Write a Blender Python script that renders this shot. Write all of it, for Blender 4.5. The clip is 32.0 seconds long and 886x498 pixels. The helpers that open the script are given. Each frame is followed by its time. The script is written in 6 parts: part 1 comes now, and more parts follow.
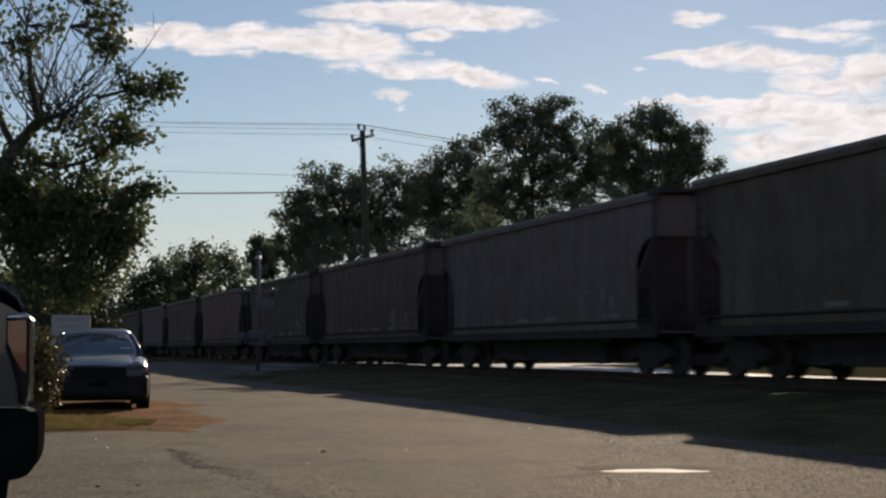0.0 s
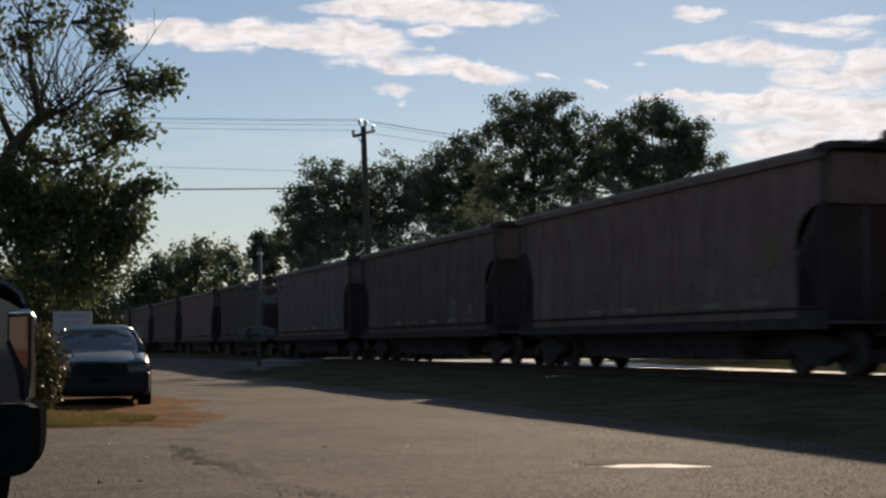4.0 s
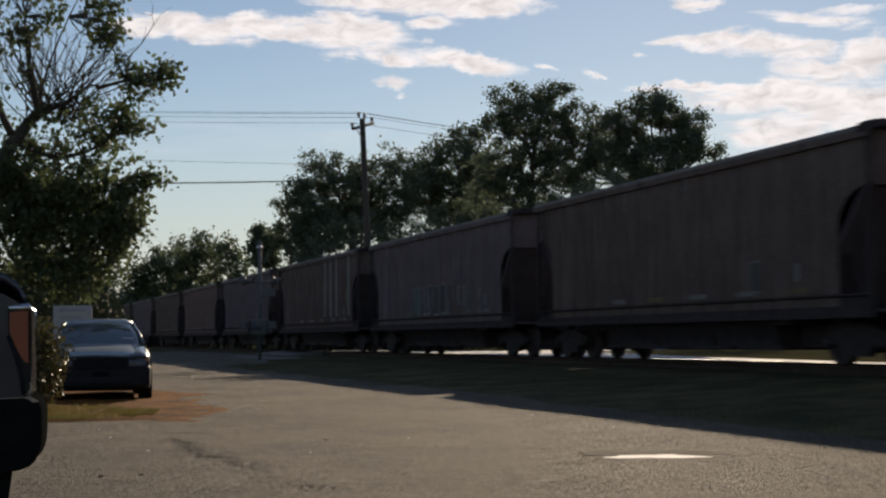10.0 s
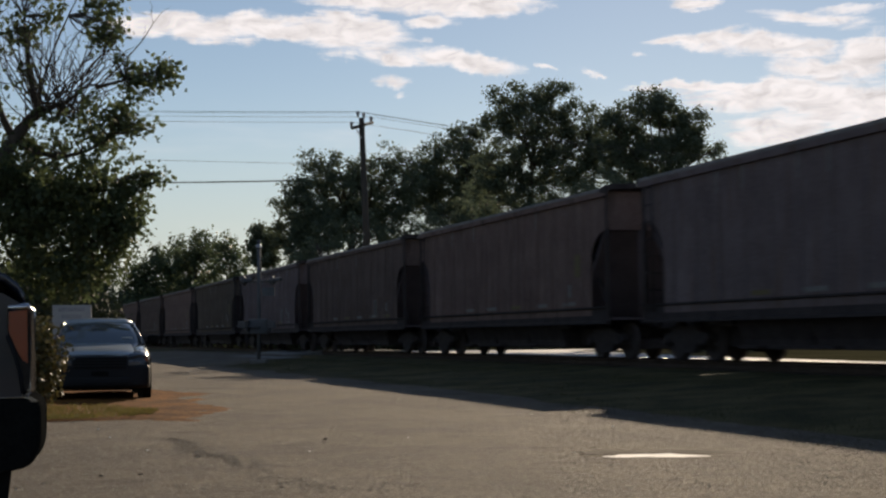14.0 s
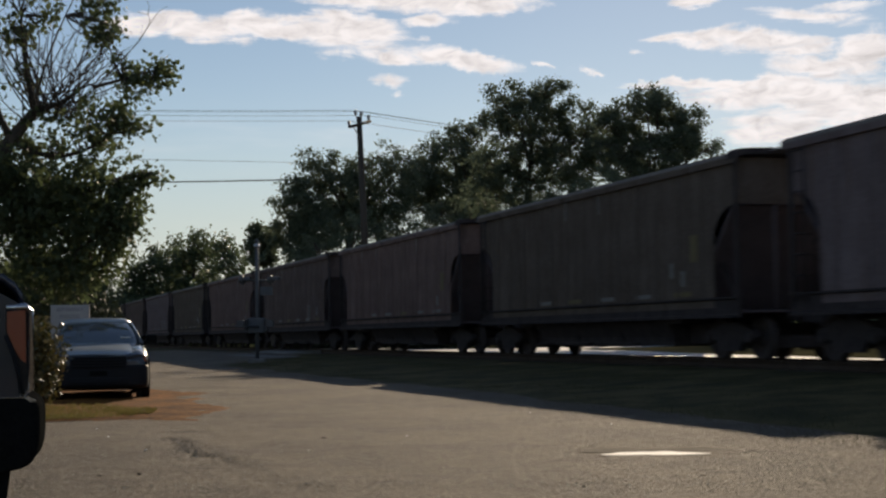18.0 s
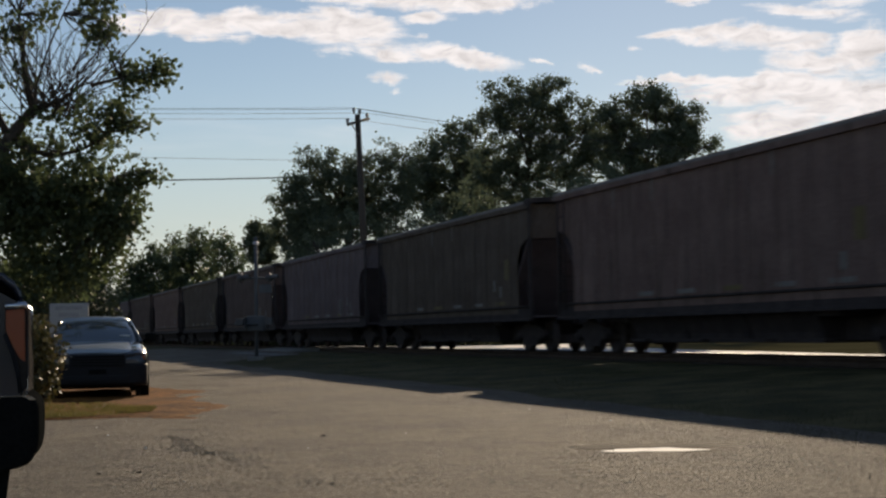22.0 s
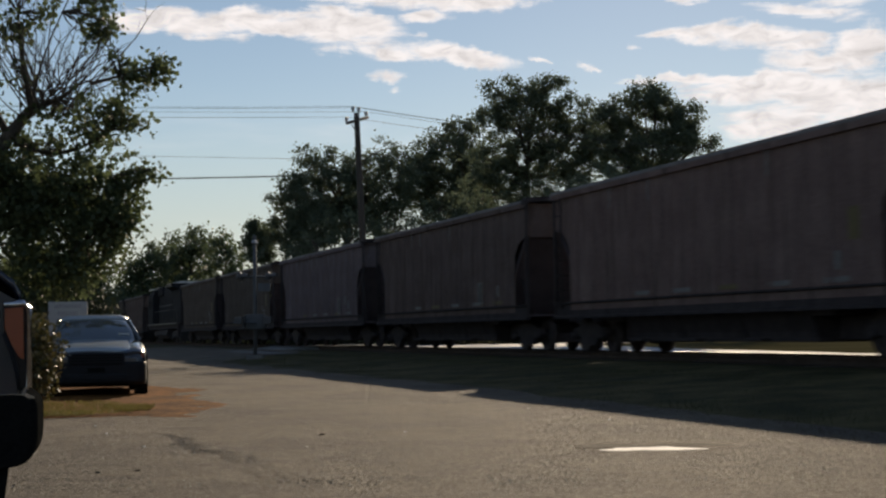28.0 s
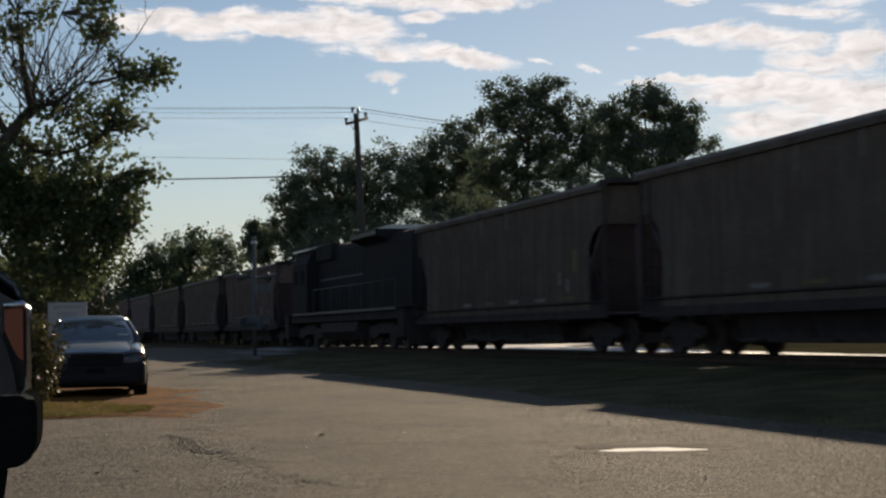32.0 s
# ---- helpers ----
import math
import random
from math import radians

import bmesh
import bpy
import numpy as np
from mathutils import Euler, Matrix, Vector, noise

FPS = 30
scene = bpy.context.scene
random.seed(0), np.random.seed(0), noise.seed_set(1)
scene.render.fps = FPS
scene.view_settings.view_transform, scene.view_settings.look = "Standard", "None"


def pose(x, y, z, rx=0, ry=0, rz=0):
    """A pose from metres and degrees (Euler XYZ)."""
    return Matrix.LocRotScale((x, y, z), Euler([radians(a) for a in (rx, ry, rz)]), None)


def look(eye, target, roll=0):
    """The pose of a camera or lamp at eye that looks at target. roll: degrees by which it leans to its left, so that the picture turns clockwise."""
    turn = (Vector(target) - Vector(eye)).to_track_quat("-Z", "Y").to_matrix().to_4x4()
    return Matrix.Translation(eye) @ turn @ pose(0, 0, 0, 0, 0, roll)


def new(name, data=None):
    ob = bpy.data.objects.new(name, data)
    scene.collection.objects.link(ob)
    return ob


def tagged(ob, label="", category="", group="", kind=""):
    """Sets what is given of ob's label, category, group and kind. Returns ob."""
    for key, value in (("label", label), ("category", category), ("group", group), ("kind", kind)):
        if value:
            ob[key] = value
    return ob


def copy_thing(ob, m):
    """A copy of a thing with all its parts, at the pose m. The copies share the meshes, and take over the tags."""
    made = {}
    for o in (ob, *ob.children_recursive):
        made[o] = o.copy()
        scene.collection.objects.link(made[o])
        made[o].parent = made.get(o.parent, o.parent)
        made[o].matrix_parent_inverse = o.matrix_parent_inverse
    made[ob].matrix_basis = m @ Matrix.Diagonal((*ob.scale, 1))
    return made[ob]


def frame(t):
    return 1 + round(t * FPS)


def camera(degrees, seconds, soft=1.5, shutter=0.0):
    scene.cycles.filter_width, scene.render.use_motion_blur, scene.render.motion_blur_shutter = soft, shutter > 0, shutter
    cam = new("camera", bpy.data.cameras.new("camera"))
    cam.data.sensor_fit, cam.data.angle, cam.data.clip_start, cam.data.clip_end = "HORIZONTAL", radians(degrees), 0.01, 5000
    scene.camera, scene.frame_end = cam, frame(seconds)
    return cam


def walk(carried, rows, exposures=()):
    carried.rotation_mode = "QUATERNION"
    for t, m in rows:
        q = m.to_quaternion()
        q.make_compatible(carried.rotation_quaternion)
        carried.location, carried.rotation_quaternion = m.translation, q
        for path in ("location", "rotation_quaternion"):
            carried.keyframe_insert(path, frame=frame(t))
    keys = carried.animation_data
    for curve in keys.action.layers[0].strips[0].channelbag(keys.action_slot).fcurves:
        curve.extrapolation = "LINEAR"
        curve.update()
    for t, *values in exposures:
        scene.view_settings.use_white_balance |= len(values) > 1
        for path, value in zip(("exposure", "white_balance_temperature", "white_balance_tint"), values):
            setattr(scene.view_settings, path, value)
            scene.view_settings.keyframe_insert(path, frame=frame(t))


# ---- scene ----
cam = camera(33.57, 32.0, soft=2.4, shutter=0.5)

# Camera: held in one spot, 1.1 m above the asphalt; seconds, then the turn in degrees.
EYE = (0.0, 0.0, 1.1)
PATH = [
    (0.0, 93.960, 0.000, -0.000), (0.5, 93.882, 0.012, 0.026), (1.0, 93.722, -0.011, 0.063),
    (1.5, 93.746, -0.025, 0.081), (2.0, 93.767, -0.013, 0.086), (2.5, 93.780, 0.013, 0.078),
    (3.0, 93.787, 0.041, 0.064), (3.5, 93.787, 0.084, 0.056), (5.5, 93.785, 0.097, 0.051),
    (6.0, 93.755, 0.118, 0.036), (6.5, 93.741, 0.132, 0.036), (7.0, 93.722, 0.139, 0.039),
    (7.5, 93.668, 0.143, 0.038), (8.0, 93.625, 0.166, 0.046), (8.5, 93.579, 0.225, 0.060),
    (9.0, 93.506, 0.310, 0.070), (9.5, 93.469, 0.399, 0.074), (10.0, 93.477, 0.450, 0.068),
    (10.5, 93.493, 0.461, 0.058), (11.0, 93.502, 0.462, 0.052), (11.5, 93.491, 0.482, 0.046),
    (12.0, 93.465, 0.502, 0.039), (12.5, 93.454, 0.501, 0.035), (13.0, 93.460, 0.502, 0.038),
    (13.5, 93.461, 0.489, 0.042), (14.0, 93.451, 0.475, 0.042), (14.5, 93.449, 0.495, 0.039),
    (16.5, 93.429, 0.566, 0.016), (17.0, 93.413, 0.626, 0.007), (17.5, 93.401, 0.666, -0.008),
    (18.0, 93.390, 0.694, -0.020), (18.5, 93.378, 0.733, -0.028), (19.0, 93.365, 0.768, -0.031),
    (19.5, 93.351, 0.804, -0.031), (20.0, 93.329, 0.827, -0.036), (20.5, 93.306, 0.824, -0.045),
    (21.0, 93.295, 0.830, -0.053), (21.5, 93.288, 0.856, -0.055), (22.0, 93.282, 0.881, -0.055),
    (22.5, 93.281, 0.898, -0.056), (23.0, 93.281, 0.902, -0.056), (23.5, 93.274, 0.887, -0.057),
    (24.0, 93.269, 0.882, -0.062), (24.5, 93.272, 0.904, -0.066), (25.0, 93.269, 0.928, -0.069),
    (25.5, 93.259, 0.938, -0.079), (27.5, 93.245, 0.819, -0.102), (28.0, 93.234, 0.815, -0.101),
    (28.5, 93.230, 0.800, -0.109), (29.0, 93.229, 0.800, -0.118), (29.5, 93.222, 0.793, -0.123),
    (30.0, 93.211, 0.803, -0.124), (30.5, 93.206, 0.853, -0.117), (31.0, 93.216, 0.878, -0.109),
    (31.5, 93.239, 0.852, -0.109), (32.0, 93.263, 0.810, -0.119),
]
walk(cam, [(t, pose(*EYE, rx, ry, rz)) for t, rx, ry, rz in PATH],
     exposures=[(0.0, -0.26, 7700, 18), (32.0, -0.26, 7800, 16)])

# ---- light ----
SUN_AZ, SUN_EL = radians(10.2), radians(17.3)      # clockwise from +Y, above the horizon

world = bpy.data.worlds.new("world")
scene.world = world
world.use_nodes = True


def wire_world():
    nt = world.node_tree
    N, L = nt.nodes, nt.links
    N.clear()

    def math_node(op, a, b=None, c=None, clamp=False):
        n = N.new("ShaderNodeMath")
        n.operation, n.use_clamp = op, clamp
        for i, v in enumerate((a, b, c)):
            if v is None:
                continue
            if isinstance(v, (int, float)):
                n.inputs[i].default_value = v
            else:
                L.new(v, n.inputs[i])
        return n.outputs[0]

    out, bg = N.new("ShaderNodeOutputWorld"), N.new("ShaderNodeBackground")
    sky = N.new("ShaderNodeTexSky")
    sky.sky_type, sky.sun_disc = "NISHITA", False
    sky.sun_elevation, sky.sun_rotation = SUN_EL, SUN_AZ
    sky.air_density, sky.dust_density, sky.ozone_density = 1.0, 0.05, 3.0
    coord = N.new("ShaderNodeTexCoord")
    sep = N.new("ShaderNodeSeparateXYZ")
    L.new(coord.outputs["Generated"], sep.inputs[0])
    x, y, z = sep.outputs
    zc = math_node("MAXIMUM", z, 0.02)
    # a flat cloud deck: direction divided by height above the horizon
    comb = N.new("ShaderNodeCombineXYZ")
    L.new(math_node("DIVIDE", x, math_node("ADD", zc, 0.10)), comb.inputs[0])
    L.new(math_node("DIVIDE", y, math_node("ADD", zc, 0.10)), comb.inputs[1])

    def fbm(vec, scale, detail, rough, warp=0.0, stretch=(1, 1, 1), shift=(0, 0, 0)):
        mp = N.new("ShaderNodeMapping")
        mp.inputs["Scale"].default_value, mp.inputs["Location"].default_value = stretch, shift
        L.new(vec, mp.inputs[0])
        n = N.new("ShaderNodeTexNoise")
        n.inputs["Scale"].default_value, n.inputs["Detail"].default_value = scale, detail
        n.inputs["Roughness"].default_value, n.inputs["Distortion"].default_value = rough, warp
        L.new(mp.outputs[0], n.inputs["Vector"])
        return n.outputs["Fac"]

    deck = comb.outputs[0]
    # direction as seen around the track: right per forward, up per forward
    az = math_node("ARCTAN2", x, y)
    el = math_node("ARCSINE", z)
    dirs = N.new("ShaderNodeCombineXYZ")
    L.new(az, dirs.inputs[0])
    L.new(el, dirs.inputs[1])
    warp_a = math_node("SUBTRACT", fbm(dirs.outputs[0], 22, 5, 0.62, 0.4), 0.5)
    warp_b = math_node("SUBTRACT", fbm(dirs.outputs[0], 26, 5, 0.62, 0.4, shift=(3, 7, 2)), 0.5)
    azw = math_node("ADD", az, math_node("MULTIPLY", warp_a, 0.050))
    elw = math_node("ADD", el, math_node("MULTIPLY", warp_b, 0.022))

    # drifts of broken cloud: azimuth, elevation, half length, half height, tilt, weight
    drifts = [
        (-0.171, 0.2084, 0.0635, 0.0104, -0.05, 1.2),
        (-0.205, 0.2092, 0.0269, 0.0077, -0.05, 1.0),
        (-0.122, 0.2089, 0.0500, 0.0092, -0.05, 1.15),
        (-0.075, 0.2096, 0.0500, 0.0115, -0.12, 1.2),
        (-0.056, 0.1999, 0.0423, 0.0131, -0.18, 1.1),
        (-0.029, 0.1898, 0.0231, 0.0085, -0.2, 1.0),
        (0.014, 0.1878, 0.0481, 0.0085, -0.21, 1.2),
        (-0.009, 0.2270, 0.0885, 0.0105, -0.03, 1.3),
        (-0.005, 0.2135, 0.0212, 0.0046, 0.05, 0.9),
        (-0.036, 0.1728, 0.0146, 0.0054, 0, 0.9),
        (-0.031, 0.1644, 0.0054, 0.0023, 0, 0.5),
        (0.174, 0.2220, 0.0185, 0.0054, -0.1, 1.0),
        (0.213, 0.1929, 0.0577, 0.0104, -0.1, 1.15),
        (0.179, 0.1970, 0.0365, 0.0031, -0.02, 0.9),
        (0.282, 0.1809, 0.0269, 0.0162, 0.25, 1.2),
        (0.249, 0.1735, 0.0288, 0.0108, -0.1, 1.0),
        (0.197, 0.1646, 0.0865, 0.0042, -0.02, 1.1),
        (0.245, 0.1552, 0.0885, 0.0138, -0.05, 1.2),
        (0.245, 0.1411, 0.0654, 0.0123, 0.08, 1.1),
        (0.295, 0.1473, 0.0462, 0.0173, 0, 1.0),
        (0.099, 0.1800, 0.0092, 0.0019, -0.3, 0.9),
        (0.075, 0.1843, 0.0085, 0.0015, -0.2, 0.65),
        (0.135, 0.1892, 0.0046, 0.0023, 0, 0.5),
        (0.253, 0.2070, 0.0423, 0.0058, -0.15, 0.6),
        (0.279, 0.2120, 0.0231, 0.0038, -0.1, 0.5),
        (0.60, 0.20, 0.22, 0.05, 0.0, 1.0), (-0.62, 0.25, 0.22, 0.04, 0.0, 1.0), (0.10, 0.42, 0.35, 0.06, 0.0, 0.9),
    ]
    dens = None
    for a0, e0, ha, he, tilt, w in drifts:
        ca, sa = math.cos(tilt), math.sin(tilt)
        da, de = math_node("SUBTRACT", azw, a0), math_node("SUBTRACT", elw, e0)
        p = math_node("MULTIPLY_ADD", da, ca / ha, math_node("MULTIPLY", de, sa / ha))
        q = math_node("MULTIPLY_ADD", da, -sa / he, math_node("MULTIPLY", de, ca / he))
        r = math_node("ADD", math_node("MULTIPLY", p, p), math_node("MULTIPLY", q, q))
        v = math_node("MULTIPLY", math_node("SUBTRACT", 1.0, r), w)
        dens = v if dens is None else math_node("SMOOTH_MAX", dens, v, 0.25)
    grain = fbm(dirs.outputs[0], 26, 9, 0.66, 0.6, stretch=(0.55, 3.8, 1))
    body = math_node("ADD", math_node("MULTIPLY", math_node("MAXIMUM", dens, -1.5), 0.74), math_node("MULTIPLY", math_node("SUBTRACT", grain, 0.5), 2.3))
    near = N.new("ShaderNodeMapRange")
    near.interpolation_type = "SMOOTHSTEP"
    near.inputs["From Min"].default_value, near.inputs["From Max"].default_value = -0.12, 0.68
    L.new(body, near.inputs[0])
    # thin veil over the whole deck
    veil = N.new("ShaderNodeMapRange")
    veil.interpolation_type = "SMOOTHSTEP"
    veil.inputs["From Min"].default_value, veil.inputs["From Max"].default_value = 0.50, 0.95
    L.new(fbm(deck, 0.9, 7, 0.6, 0.3, shift=(5, 2, 0)), veil.inputs[0])
    mask = math_node("MAXIMUM", near.outputs[0], math_node("MULTIPLY", veil.outputs[0], 0.55), clamp=True)
    # sunlit cloud: white, thicker parts greyer
    shade = N.new("ShaderNodeMapRange")
    shade.inputs["From Min"].default_value, shade.inputs["From Max"].default_value = 0.05, 1.1
    shade.inputs["To Min"].default_value, shade.inputs["To Max"].default_value = 1.08, 0.70
    lumps = fbm(dirs.outputs[0], 55, 7, 0.62, 0.8, stretch=(0.8, 1.9, 1), shift=(1, 4, 0))
    L.new(math_node("ADD", math_node("MULTIPLY", body, 0.55), math_node("MULTIPLY", math_node("SUBTRACT", lumps, 0.5), 3.2)), shade.inputs[0])
    lit = N.new("ShaderNodeMix")
    lit.data_type, lit.blend_type = "RGBA", "MULTIPLY"
    lit.inputs["Factor"].default_value = 1.0
    lit.inputs["A"].default_value = (CLOUD * 0.885, CLOUD * 0.955, CLOUD * 1.065, 1)
    L.new(shade.outputs[0], lit.inputs["B"])
    mix = N.new("ShaderNodeMix")
    mix.data_type = "RGBA"
    L.new(mask, mix.inputs["Factor"])
    hue = N.new("ShaderNodeMix")
    hue.data_type, hue.blend_type = "RGBA", "MULTIPLY"
    hue.inputs["Factor"].default_value = 1.0
    hue.inputs["B"].default_value = (0.975, 0.985, 1.01, 1)
    L.new(sky.outputs[0], hue.inputs["A"])
    # grey-blue haze low over the horizon
    low = N.new("ShaderNodeMapRange")
    low.interpolation_type = "SMOOTHSTEP"
    low.inputs["From Min"].default_value, low.inputs["From Max"].default_value = 0.17, 0.02
    low.inputs["To Max"].default_value = 0.62
    L.new(z, low.inputs[0])
    haze = N.new("ShaderNodeMix")
    haze.data_type = "RGBA"
    haze.inputs["B"].default_value = (5.0, 6.15, 7.1, 1)
    L.new(low.outputs[0], haze.inputs["Factor"])
    L.new(hue.outputs["Result"], haze.inputs["A"])
    L.new(haze.outputs["Result"], mix.inputs["A"])
    L.new(lit.outputs["Result"], mix.inputs["B"])
    L.new(mix.outputs["Result"], bg.inputs[0])
    bg.inputs[1].default_value = SKY
    L.new(bg.outputs[0], out.inputs[0])


SKY, CLOUD = 0.106, 10.2
wire_world()
sun = new("sun", bpy.data.lights.new("sun", "SUN"))
sun.data.energy, sun.data.angle, sun.data.color = 4.9, radians(0.6), (1.0, 0.915, 0.745)
sun_way = Vector((math.sin(SUN_AZ) * math.cos(SUN_EL), math.cos(SUN_AZ) * math.cos(SUN_EL), math.sin(SUN_EL)))
sun.matrix_basis = look(sun_way * 60, (0, 0, 0))


# ---- materials ----
def surface(name, dark, light, scale=4.0, rough=0.7, metal=0.0, bump=0.15, fine=60.0, stretch=(1, 1, 1), streak=None, spec=0.5,
            vary=0.0, fine_mix=0.5, contrast=(0.35, 0.65), coat=0.0):
    """Two colours mixed by a broad and a fine noise, with relief; streak: a third colour in vertical runs."""
    m = bpy.data.materials.new(name)
    m.use_nodes = True
    nt = m.node_tree
    N, L = nt.nodes, nt.links
    b = N["Principled BSDF"]
    co = N.new("ShaderNodeTexCoord")
    mp = N.new("ShaderNodeMapping")
    mp.inputs["Scale"].default_value = stretch
    L.new(co.outputs["Object"], mp.inputs[0])

    def noise_node(s, d, vec):
        n = N.new("ShaderNodeTexNoise")
        n.inputs["Scale"].default_value, n.inputs["Detail"].default_value, n.inputs["Roughness"].default_value = s, d, 0.62
        L.new(vec, n.inputs["Vector"])
        return n.outputs["Fac"]

    broad, small = noise_node(scale, 5, mp.outputs[0]), noise_node(fine, 3, mp.outputs[0])
    mixf = N.new("ShaderNodeMix")
    mixf.inputs["Factor"].default_value = fine_mix
    L.new(broad, mixf.inputs["A"])
    L.new(small, mixf.inputs["B"])
    ramp = N.new("ShaderNodeMapRange")
    ramp.inputs["From Min"].default_value, ramp.inputs["From Max"].default_value = contrast
    L.new(mixf.outputs[0], ramp.inputs[0])
    col = N.new("ShaderNodeMix")
    col.data_type = "RGBA"
    col.inputs["A"].default_value, col.inputs["B"].default_value = (*dark, 1), (*light, 1)
    L.new(ramp.outputs[0], col.inputs["Factor"])
    last = col.outputs["Result"]
    if streak:
        sm = N.new("ShaderNodeMapping")
        sm.inputs["Scale"].default_value = (3.0, 3.0, 0.22)
        L.new(co.outputs["Object"], sm.inputs[0])
        sf = N.new("ShaderNodeMapRange")
        sf.inputs["From Min"].default_value, sf.inputs["From Max"].default_value = 0.52, 0.74
        L.new(noise_node(1.6, 6, sm.outputs[0]), sf.inputs[0])
        sc = N.new("ShaderNodeMix")
        sc.data_type = "RGBA"
        L.new(sf.outputs[0], sc.inputs["Factor"])
        L.new(last, sc.inputs["A"])
        sc.inputs["B"].default_value = (*streak, 1)
        last = sc.outputs["Result"]
    if vary:
        oi = N.new("ShaderNodeObjectInfo")
        hv = N.new("ShaderNodeHueSaturation")
        vr = N.new("ShaderNodeMapRange")
        vr.inputs["To Min"].default_value, vr.inputs["To Max"].default_value = 1 - vary, 1 + vary
        L.new(oi.outputs["Random"], vr.inputs[0])
        L.new(vr.outputs[0], hv.inputs["Value"])
        L.new(last, hv.inputs["Color"])
        last = hv.outputs[0]
    L.new(last, b.inputs["Base Color"])
    rr = N.new("ShaderNodeMapRange")
    rr.inputs["To Min"].default_value, rr.inputs["To Max"].default_value = max(0.02, rough - 0.12), min(1, rough + 0.12)
    L.new(broad, rr.inputs[0])
    L.new(rr.outputs[0], b.inputs["Roughness"])
    b.inputs["Metallic"].default_value = metal
    b.inputs["Specular IOR Level"].default_value = spec
    b.inputs["Coat Weight"].default_value = coat
    if bump:
        bp = N.new("ShaderNodeBump")
        bp.inputs["Strength"].default_value, bp.inputs["Distance"].default_value = bump, 0.02
        L.new(mixf.outputs[0], bp.inputs["Height"])
        L.new(bp.outputs[0], b.inputs["Normal"])
    return m


def asphalt():
    """Old asphalt: brown-grey, blotched, with pale and dark aggregate and worn tracks."""
    m = bpy.data.materials.new("asphalt")
    m.use_nodes = True
    nt = m.node_tree
    N, L = nt.nodes, nt.links
    b = N["Principled BSDF"]
    co = N.new("ShaderNodeTexCoord")

    def noise_node(s, d, r, stretch=(1, 1, 1)):
        mp = N.new("ShaderNodeMapping")
        mp.inputs["Scale"].default_value = stretch
        L.new(co.outputs["Object"], mp.inputs[0])
        n = N.new("ShaderNodeTexNoise")
        n.inputs["Scale"].default_value, n.inputs["Detail"].default_value, n.inputs["Roughness"].default_value = s, d, r
        L.new(mp.outputs[0], n.inputs["Vector"])
        return n.outputs["Fac"]

    def layer(below, fac, lo, hi, colour, strength):
        r = N.new("ShaderNodeMapRange")
        r.interpolation_type = "SMOOTHSTEP"
        r.inputs["From Min"].default_value, r.inputs["From Max"].default_value, r.inputs["To Max"].default_value = lo, hi, strength
        L.new(fac, r.inputs[0])
        mx = N.new("ShaderNodeMix")
        mx.data_type = "RGBA"
        L.new(r.outputs[0], mx.inputs["Factor"])
        if isinstance(below, tuple):
            mx.inputs["A"].default_value = (*below, 1)
        else:
            L.new(below, mx.inputs["A"])
        mx.inputs["B"].default_value = (*colour, 1)
        return mx.outputs["Result"]

    blot = noise_node(0.45, 6, 0.62, (1, 0.6, 1))
    c = layer((0.158, 0.126, 0.090), blot, 0.40, 0.62, (0.076, 0.062, 0.047), 0.95)
    c = layer(c, noise_node(0.16, 4, 0.6), 0.50, 0.72, (0.17, 0.145, 0.112), 0.7)
    c = layer(c, noise_node(2.2, 6, 0.7, (0.7, 1.3, 1)), 0.50, 0.68, (0.068, 0.056, 0.043), 0.7)
    c = layer(c, noise_node(11.0, 4, 0.7), 0.52, 0.68, (0.20, 0.17, 0.13), 0.6)
    fine = noise_node(30.0, 4, 0.8)
    c = layer(c, noise_node(17.0, 4, 0.8), 0.53, 0.64, (0.27, 0.235, 0.19), 0.75)
    c = layer(c, noise_node(8.0, 5, 0.8), 0.53, 0.66, (0.045, 0.038, 0.030), 0.7)
    c = layer(c, fine, 0.53, 0.66, (0.34, 0.30, 0.25), 0.75)
    c = layer(c, noise_node(34.0, 3, 0.7), 0.54, 0.68, (0.035, 0.030, 0.024), 0.75)
    c = layer(c, noise_node(62.0, 2, 0.6), 0.60, 0.68, (0.50, 0.46, 0.38), 0.8)
    c = layer(c, noise_node(0.9, 6, 0.75, (0.5, 1.2, 1)), 0.56, 0.66, (0.060, 0.050, 0.038), 0.5)
    L.new(c, b.inputs["Base Color"])
    b.inputs["Roughness"].default_value, b.inputs["Specular IOR Level"].default_value = 0.9, 0.2
    bp = N.new("ShaderNodeBump")
    bp.inputs["Strength"].default_value, bp.inputs["Distance"].default_value = 1.0, 0.05
    add = N.new("ShaderNodeMath")
    L.new(fine, add.inputs[0])
    L.new(blot, add.inputs[1])
    L.new(add.outputs[0], bp.inputs["Height"])
    L.new(bp.outputs[0], b.inputs["Normal"])
    return m


